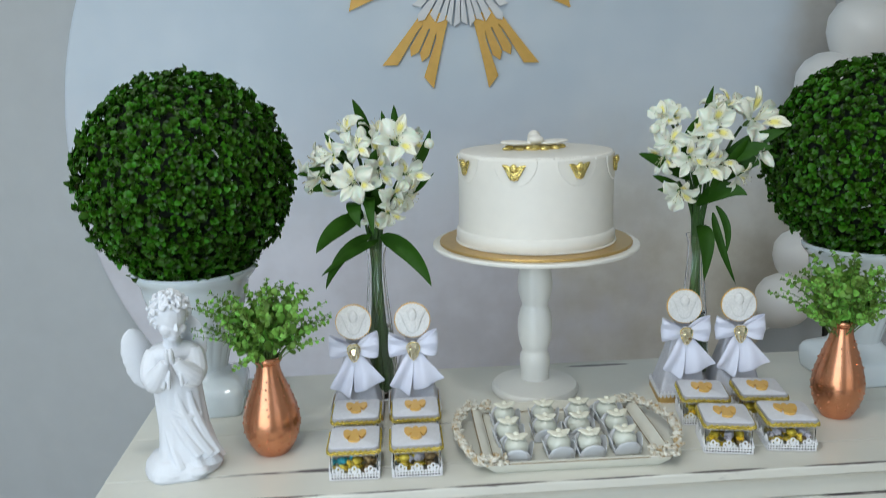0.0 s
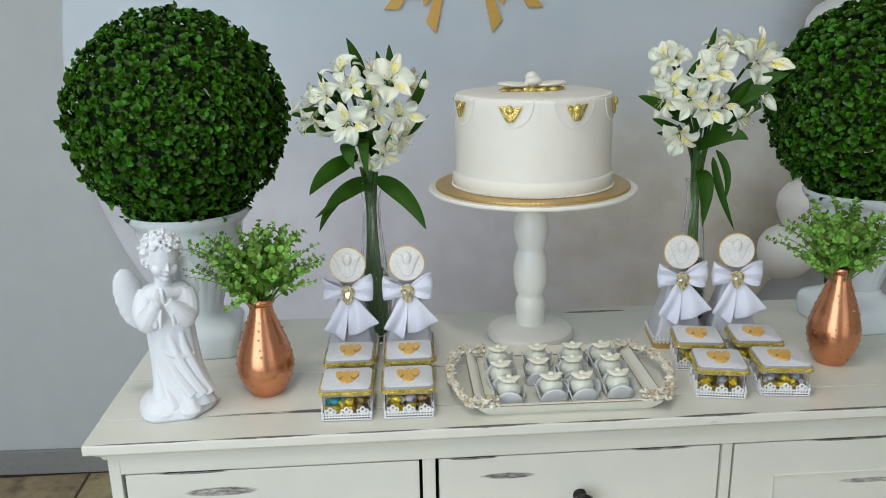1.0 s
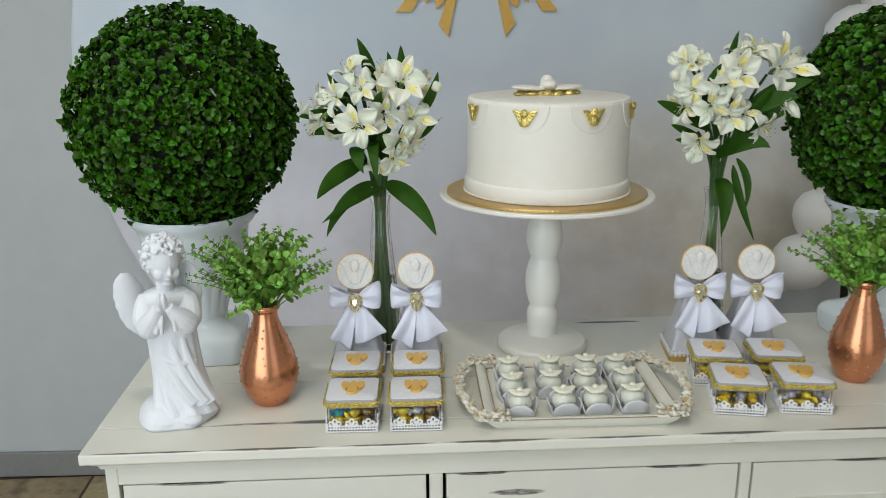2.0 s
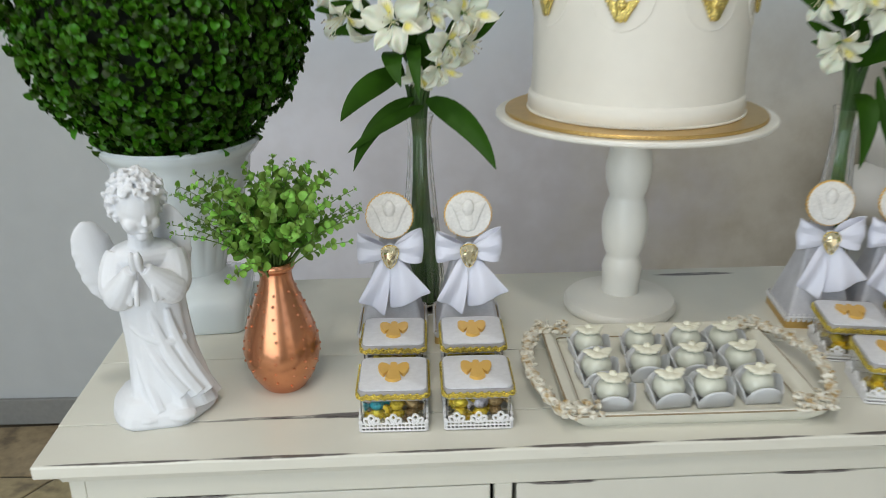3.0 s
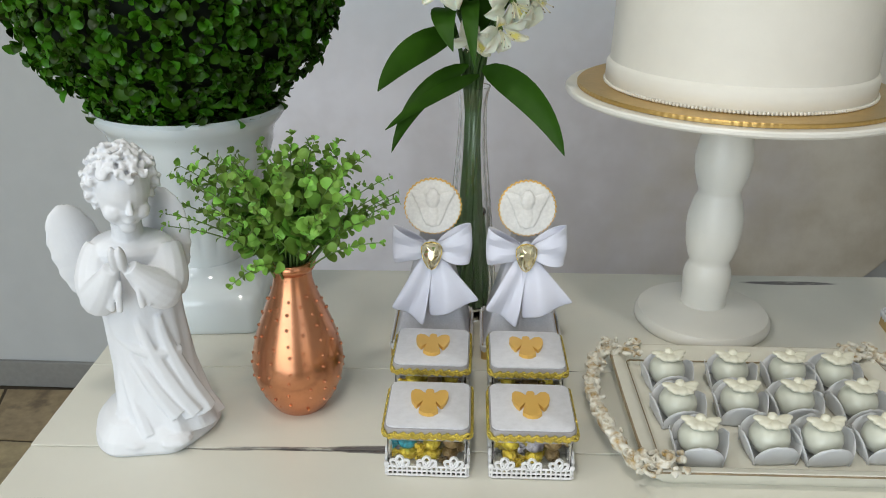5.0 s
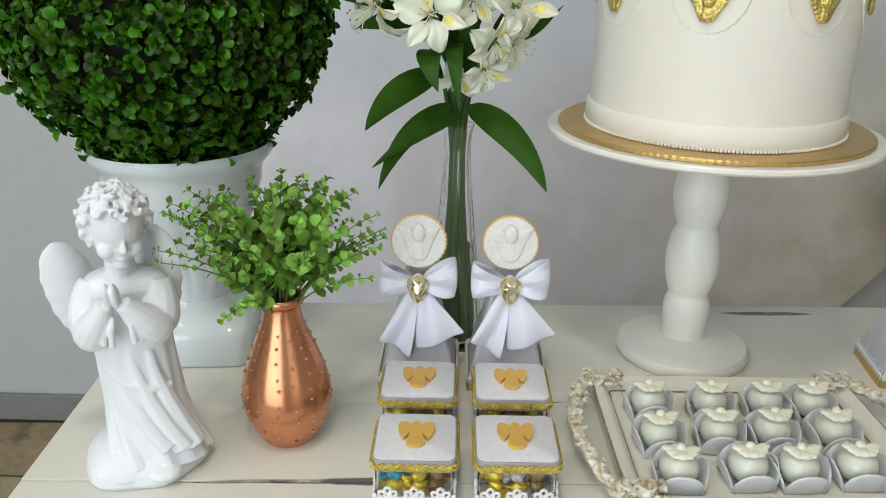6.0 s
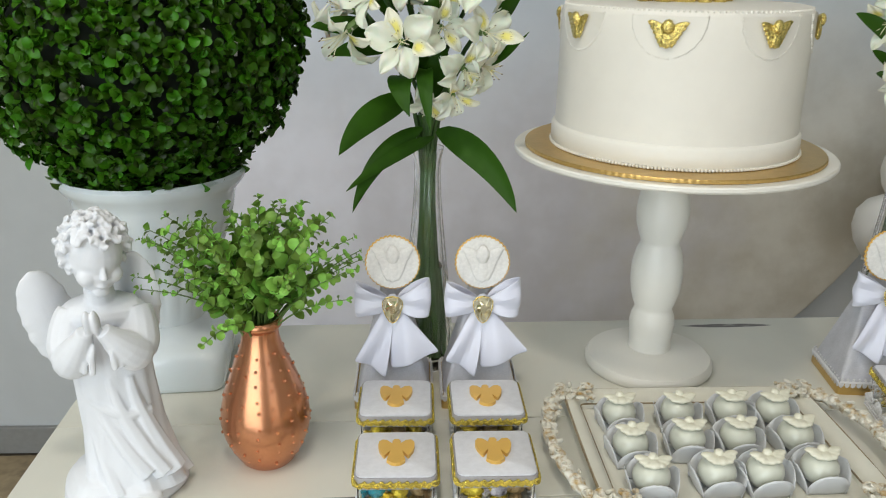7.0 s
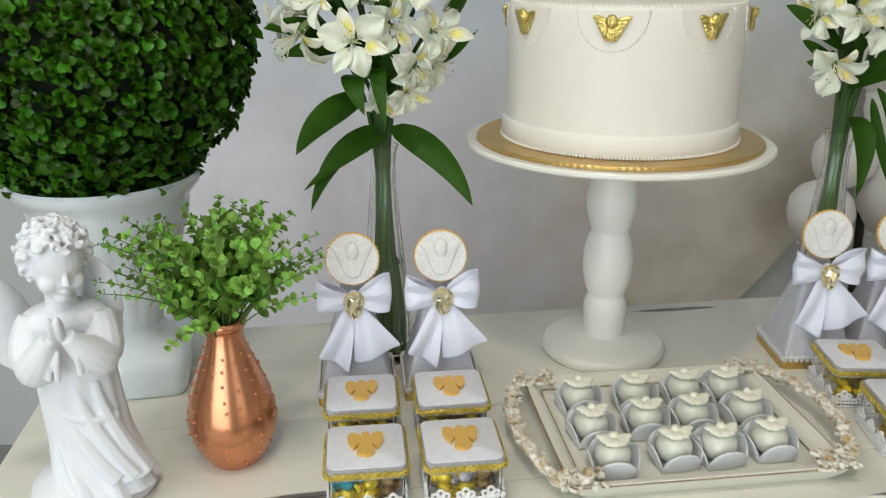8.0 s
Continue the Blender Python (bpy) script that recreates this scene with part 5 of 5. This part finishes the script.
VL, VR = (0.337, 0.306), (0.822, 0.318)
vase(*VL)
bouquet(*VL, "white lilies with long green leaves in a glass vase",
        [((0.312, 0.232, 1.189), (-0.05, -1, 0.12), 1.1), ((0.317, 0.248, 1.240), (-0.1, -0.9, 0.6), 0.9), ((0.300, 0.266, 1.264), (-0.4, -0.5, 0.8), 0.92), ((0.276, 0.250, 1.226), (-0.8, -0.6, 0.15), 0.95),
         ((0.254, 0.248, 1.186), (-0.75, -0.45, -0.6), 1.25), ((0.252, 0.300, 1.212), (-0.9, -0.4, 0.2), 1.0), ((0.374, 0.244, 1.247), (0.1, -1, 0.4), 1.2), ((0.403, 0.275, 1.240), (0.85, -0.5, 0.4), 0.95),
         ((0.391, 0.246, 1.195), (0.4, -1, 0.05), 1.0), ((0.372, 0.250, 1.158), (0.25, -0.9, -0.3), 1.0), ((0.394, 0.256, 1.162), (0.8, -0.6, -0.4), 0.95), ((0.337, 0.255, 1.126), (0.1, -0.8, -0.75), 0.85),
         ((0.350, 0.256, 1.198), (0.15, -1, 0.0), 0.88), ((0.346, 0.272, 1.224), (0.0, -0.9, 0.45), 0.9), ((0.345, 0.300, 1.262), (0.0, -0.4, 1.0), 0.9), ((0.362, 0.240, 1.136), (0.35, -0.8, -0.55), 0.8)],
        [((0.322, 0.285, 1.135), (0.280, 0.245, 1.130), (0.260, 0.210, 1.097), 0.024, 0), ((0.332, 0.288, 1.105), (0.287, 0.248, 1.095), (0.270, 0.214, 1.045), 0.017, 0),
         ((0.342, 0.288, 1.096), (0.303, 0.248, 1.091), (0.265, 0.214, 1.064), 0.012, 0),
         ((0.345, 0.288, 1.102), (0.394, 0.250, 1.093), (0.415, 0.221, 1.043), 0.025, (0.8, 0.0, 1.0)), ((0.330, 0.285, 1.150), (0.300, 0.245, 1.172), (0.320, 0.232, 1.126), 0.025, (1.0, 0.0, 0.3)),
         ((0.335, 0.275, 1.160), (0.330, 0.235, 1.172), (0.338, 0.228, 1.114), 0.015, (1.0, 0.0, 0.1)), ((0.330, 0.305, 1.215), (0.333, 0.300, 1.26), (0.313, 0.29, 1.298), 0.019, (1.0, 0.2, 0.3)),
         ((0.37, 0.305, 1.22), (0.372, 0.30, 1.26), (0.371, 0.295, 1.288), 0.014, (1, 0, 0.2)), ((0.36, 0.305, 1.22), (0.358, 0.30, 1.26), (0.353, 0.295, 1.280), 0.011, (1, 0, 0.2)),
         ((0.39, 0.29, 1.19), (0.414, 0.272, 1.215), (0.420, 0.262, 1.255), 0.016, (0.8, 0, 0.4)), ((0.38, 0.285, 1.165), (0.405, 0.262, 1.17), (0.424, 0.256, 1.196), 0.014, (0.6, 0, 0.8)),
         ((0.30, 0.30, 1.19), (0.262, 0.262, 1.204), (0.236, 0.252, 1.199), 0.017, (0.2, 0.4, 1)), ((0.31, 0.295, 1.18), (0.275, 0.262, 1.184), (0.252, 0.248, 1.176), 0.016, (0.2, 0.4, 1)),
         ((0.33, 0.29, 1.15), (0.33, 0.266, 1.20), (0.345, 0.26, 1.23), 0.024, (1, 0, 0.2)), ((0.34, 0.29, 1.12), (0.346, 0.262, 1.16), (0.348, 0.262, 1.19), 0.024, (1, 0, 0.1)), ((0.31, 0.29, 1.20), (0.292, 0.262, 1.225), (0.275, 0.255, 1.255), 0.014, (0.8, 0, 0.5))],
        [((0.324, 0.27, 1.235), (0.325, 0.262, 1.262)), ((0.412, 0.268, 1.232), (0.424, 0.262, 1.238))], 2)
vase(*VR)
bouquet(*VR, "white lilies and leaves leaning in a glass vase",
        [((0.748, 0.282, 1.264), (-0.8, -0.5, 0.5), 0.95), ((0.768, 0.285, 1.272), (-0.4, -0.6, 0.8), 0.9), ((0.757, 0.262, 1.229), (-0.45, -1, 0.1), 1.0), ((0.784, 0.248, 1.203), (-0.1, -1, -0.15), 1.0),
         ((0.810, 0.250, 1.196), (0.15, -1, -0.1), 1.0), ((0.745, 0.270, 1.202), (-0.8, -0.7, -0.2), 0.85), ((0.772, 0.262, 1.150), (-0.25, -0.8, -0.65), 1.0), ((0.817, 0.256, 1.250), (-0.1, -1, 0.25), 1.15),
         ((0.834, 0.285, 1.284), (0.0, -0.5, 0.9), 1.0), ((0.860, 0.288, 1.284), (0.3, -0.5, 0.85), 1.0), ((0.890, 0.266, 1.262), (0.35, -0.85, 0.4), 1.45), ((0.896, 0.268, 1.206), (0.9, -0.6, -0.3), 0.8),
         ((0.870, 0.268, 1.172), (0.5, -0.8, -0.45), 0.95), ((0.836, 0.262, 1.196), (0.3, -1, -0.1), 0.8), ((0.798, 0.256, 1.240), (-0.2, -1, 0.3), 0.9)],
        [((0.80, 0.30, 1.17), (0.745, 0.27, 1.205), (0.712, 0.26, 1.214), 0.017, (0.3, 0.2, 1)), ((0.80, 0.30, 1.15), (0.755, 0.275, 1.175), (0.734, 0.262, 1.182), 0.011, (0.3, 0, 1)), ((0.80, 0.30, 1.14), (0.762, 0.275, 1.16), (0.741, 0.262, 1.162), 0.010, (0.3, 0, 1)),
         ((0.815, 0.305, 1.13), (0.845, 0.275, 1.17), (0.872, 0.262, 1.150), 0.026, (0.3, 0.2, 1)), ((0.818, 0.30, 1.10), (0.822, 0.262, 1.10), (0.815, 0.262, 1.025), 0.023, (1, 0, 0.1)),
         ((0.836, 0.295, 1.12), (0.838, 0.28, 1.08), (0.868, 0.275, 1.015), 0.012, (1, 0.1, 0.4)), ((0.840, 0.295, 1.13), (0.864, 0.285, 1.10), (0.852, 0.28, 1.058), 0.011, (1, 0, 0.2)),
         ((0.84, 0.30, 1.16), (0.875, 0.27, 1.210), (0.915, 0.262, 1.204), 0.022, (0.3, 0, 1)), ((0.85, 0.30, 1.20), (0.89, 0.27, 1.235), (0.922, 0.262, 1.240), 0.022, (0.3, 0, 1)),
         ((0.84, 0.29, 1.19), (0.87, 0.262, 1.222), (0.90, 0.252, 1.218), 0.024, (0.2, 0.2, 1)), ((0.82, 0.30, 1.22), (0.82, 0.30, 1.27), (0.826, 0.29, 1.304), 0.013, (1, 0, 0)), ((0.79, 0.29, 1.20), (0.785, 0.27, 1.24), (0.796, 0.262, 1.262), 0.018, (1, 0, 0.3)),
         ((0.83, 0.295, 1.14), (0.852, 0.27, 1.20), (0.868, 0.258, 1.232), 0.024, (1, 0, 0.4)), ((0.81, 0.295, 1.16), (0.812, 0.268, 1.20), (0.800, 0.262, 1.225), 0.020, (1, 0, 0.2))],
        [((0.885, 0.275, 1.222), (0.905, 0.255, 1.19)), ((0.742, 0.28, 1.24), (0.735, 0.27, 1.252))], 6)


# ---- praying winged statue: one plain plaster mesh ----
def statue():
    bm = B()
    # uneven mound
    rows = []
    for r, z in ((0.046, 0.0), (0.049, 0.004), (0.047, 0.012), (0.038, 0.022), (0.02, 0.03)):
        rows.append([(-0.007 + 0.97 * r * math.cos(a) * (1 + 0.07 * math.sin(3 * a + 1)), 0.002 + 0.86 * r * math.sin(a) * (1 + 0.06 * math.sin(5 * a)), z) for a in (2 * math.pi * i / 40 for i in range(40))])
    rings(bm, rows)
    # robe: sections that sway, with folds
    rows = []
    for k in range(26):
        s = k / 25
        z = 0.012 + 0.138 * s
        cx = 0.004 * (1 - s) ** 1.4 - 0.005 * s
        rx = np.interp(s, [0, 0.12, 0.35, 0.6, 0.75, 0.9, 1.0], [0.042, 0.035, 0.0300, 0.0290, 0.029, 0.028, 0.017])
        ry = np.interp(s, [0, 0.12, 0.35, 0.6, 0.75, 0.9, 1.0], [0.033, 0.029, 0.024, 0.022, 0.022, 0.02, 0.013])
        amp = 0.06 * (1 - s) ** 1.2 + 0.008
        row = []
        for i in range(64):
            a = 2 * math.pi * i / 64
            f = 1 + amp * (math.sin(9 * a + 3.2 * s) * 0.6 + math.sin(14 * a - 4 * s) * 0.4)
            row.append((cx + rx * f * math.cos(a), ry * f * math.sin(a), z))
        rows.append(row)
    rings(bm, rows)
    # swept drapery ridges across the front, falling to the right foot
    for x0, z0, x1, z1, r in ((-0.016, 0.100, 0.018, 0.028, 0.0058), (-0.002, 0.106, 0.029, 0.026, 0.0070), (0.011, 0.106, 0.036, 0.024, 0.0075), (-0.021, 0.080, -0.004, 0.014, 0.0052), (-0.024, 0.066, -0.022, 0.014, 0.0052)):
        pts = []
        for k in range(11):
            q = k / 10
            x, z = x0 + (x1 - x0) * q ** 1.5, z0 + (z1 - z0) * q
            s = (z - 0.012) / 0.138
            wx = np.interp(s, [0, 0.12, 0.35, 0.6, 1.0], [0.042, 0.034, 0.0275, 0.0265, 0.028])
            wy = np.interp(s, [0, 0.12, 0.35, 0.6, 1.0], [0.033, 0.029, 0.024, 0.022, 0.02])
            u = (x - 0.007 * (1 - s) ** 1.4 + 0.003 * s) / wx
            pts.append((x, -wy * math.sqrt(max(0.06, 1 - u * u)) + r * 0.35, z))
        tube(bm, pts, [r * (0.55 + 0.75 * k / 10) for k in range(11)], 8)
    # a loose fold across the hips

    def skin(x, z, out):
        """A point on the front of the robe."""
        q = (z - 0.012) / 0.138
        wx = np.interp(q, [0, 0.12, 0.35, 0.6, 1.0], [0.042, 0.034, 0.0275, 0.0265, 0.028])
        wy = np.interp(q, [0, 0.12, 0.35, 0.6, 1.0], [0.033, 0.029, 0.024, 0.022, 0.02])
        u = (x - 0.007 * (1 - q) ** 1.4 + 0.003 * q) / wx
        return (x, -wy * math.sqrt(max(0.04, 1 - u * u)) + out, z)
    for z0, r in ((0.094, 0.0040),):
        tube(bm, [skin(-0.024 + 0.047 * q, z0 - 0.018 * q - 0.006 * math.sin(math.pi * q), 0.001) for q in (j / 11 for j in range(12))], r, 8)
    blob(bm, (0.014, -0.030, 0.010), (0.014, 0.011, 0.006), 12)
    blob(bm, (-0.014, -0.029, 0.009), (0.013, 0.010, 0.005), 12)
    # shoulders, wide sleeves and joined forearms
    blob(bm, (-0.004, 0.0, 0.150), (0.031, 0.019, 0.014), 20)
    for s in (-1, 1):
        ex, ez = (-0.0280, 0.118) if s < 0 else (0.0195, 0.121)
        tube(bm, bez((s * 0.021 - 0.003, 0.0, 0.151), (ex * 1.12, -0.006, 0.138), (ex, -0.015, ez), 9), [0.012, 0.013, 0.0135, 0.014, 0.0145, 0.015, 0.015, 0.014, 0.012], 14)
        tube(bm, bez((ex, -0.014, ez + 0.002), (ex * 0.75, -0.027, ez + 0.008), (s * 0.006 - 0.005, -0.034, 0.149), 9), [0.0135, 0.0145, 0.0145, 0.0135, 0.0125, 0.011, 0.0095, 0.0075, 0.006], 14)
        for q in range(4):
            xs = ex * (1.0 - 0.22 * q)
            tube(bm, [(xs, -0.021 - 0.003 * q, ez - 0.003 + 0.002 * q), (xs * 0.97, -0.0265 - 0.003 * q, ez), (xs * 0.86, -0.029 - 0.0025 * q, ez + 0.013), (xs * 0.66, -0.030 - 0.0015 * q, ez + 0.022)], [0.0014, 0.0026, 0.0026, 0.0014], 7)
    for sx in (-1, 1):
        blob(bm, (-0.005 + sx * 0.0026, -0.037, 0.156), (0.0034, 0.0052, 0.0115), 14, Matrix.Rotation(radians(22), 3, "X"))
    # neck and head, bowed and turned aside
    tube(bm, [(-0.004, -0.002, 0.150), (-0.004, -0.006, 0.172)], [0.0115, 0.0105], 14)
    turn = Matrix.Translation((-0.003, -0.008, 0.1955)) @ Euler((radians(17), radians(4), radians(27))).to_matrix().to_4x4()
    m3 = turn.to_3x3()

    def lump(c, r, seg=14, spin=None):
        blob(bm, turn @ Vector(c), r, seg, m3 @ spin if spin else m3)
    lump((0, 0.001, 0.002), (0.0190, 0.0212, 0.0235), 24)
    lump((0, -0.0060, -0.0100), (0.0152, 0.0148, 0.0140), 18)
    lump((0, -0.0165, -0.0195), (0.0066, 0.0052, 0.0046))
    for sx in (-1, 1):
        lump((sx * 0.0085, -0.0130, -0.0090), (0.0076, 0.0070, 0.0070))
    tube(bm, [turn @ Vector(p) for p in ((0, -0.0190, 0.0020), (0, -0.0212, -0.0030), (0, -0.0228, -0.0070))], [0.0014, 0.0019, 0.0028], 8)
    lump((0, -0.0198, -0.0132), (0.0044, 0.0026, 0.0020))
    # curls: small rolled locks of uneven size
    rng = random.Random(12)
    for i in range(120):
        zz = 1 - 1.55 * (i + 0.5) / 120
        a = i * 2.4
        q = math.sqrt(max(0, 1 - zz * zz))
        d = Vector((q * math.cos(a), q * math.sin(a), zz))
        if d.y < -0.35 and d.z < 0.50:
            continue
        p = Vector((d.x * 0.0205, 0.002 + d.y * 0.0220, 0.004 + d.z * 0.0240)) + d * rng.uniform(0, 0.0035)
        u = d.orthogonal().normalized()
        u.rotate(Matrix.Rotation(rng.uniform(0, 6.28), 3, d))
        v = d.cross(u)
        rr = rng.uniform(0.0026, 0.0042)
        tube(bm, [turn @ (p + (u * math.cos(g) + v * math.sin(g)) * rr * (1 - 0.1 * k) + d * 0.0004 * k) for k, g in ((k, 0.9 * k) for k in range(7))], rng.uniform(0.0015, 0.0022), 6)
        blob(bm, turn @ (p - d * 0.002), rr, 8)
    # wings: cupped ovals behind the shoulders
    for cx, cz, tilt, yaw, rx, rz in ((-0.046, 0.138, -16, 30, 0.0180, 0.041), (0.012, 0.147, 14, -30, 0.021, 0.042)):
        w = B()
        rows = []
        for j in range(21):
            v = -1 + 2 * j / 20
            hw = math.sqrt(max(0.001, 1 - v * v)) * (1.08 - 0.22 * v if v < 0 else 1.08)
            rim = 1 + 0.035 * math.sin(19 * v)
            rows.append([((rx * hw * rim * math.cos(a)), 0.0042 * hw * math.sin(a) + 0.010 * (math.cos(a) * hw) ** 2 * 0.5, rz * v) for a in (2 * math.pi * i / 28 for i in range(28))])
        rings(w, rows)
        m = pose(cx, 0.022, cz, 0, tilt, yaw)
        bmesh.ops.transform(w, matrix=m, verts=w.verts)
        tmp = bpy.data.meshes.new("wing_shape")
        w.to_mesh(tmp), w.free()
        bm.from_mesh(tmp)
        bpy.data.meshes.remove(tmp)
    ob = link("angel_statue", fuse(bm, 0.0008, 6), M_PLASTER)
    return tagged(ob, "small white plaster statue of a praying winged child in a robe", "statue")


statue().matrix_basis = pose(0.0975, 0.090, TOP, 0, 0, 10) @ Matrix.Diagonal((1, 1, 1.045, 1))

# ---- irregular floor stones where the floor is seen ----
rng = random.Random(77)
NX, NY, S = 22, 14, 0.274
node = {(i, j): (-2.98 + S * i + rng.uniform(-0.09, 0.09), -2.18 + S * j + rng.uniform(-0.05, 0.05)) for i in range(NX + 1) for j in range(NY + 1)}
for i in range(NX):
    for j in range(NY):
        q = [node[(i, j)], node[(i + 1, j)], node[(i + 1, j + 1)], node[(i, j + 1)]]
        c = Vector((sum(p[0] for p in q) / 4, sum(p[1] for p in q) / 4))
        q = [(min(3.19, max(-2.99, c.x + (p[0] - c.x) * 0.965)), min(1.645, c.y + (p[1] - c.y) * 0.965)) for p in q]
        bm = B()
        rings(bm, [[(x, y, Z0 - 0.006) for x, y in q], [(x, y, Z0 - 0.001) for x, y in q], [(c.x + (x - c.x) * 0.97, c.y + (y - c.y) * 0.97, Z0) for x, y in q]])
        part("floor_stone", bm, M_STONE, floor, smooth=False)
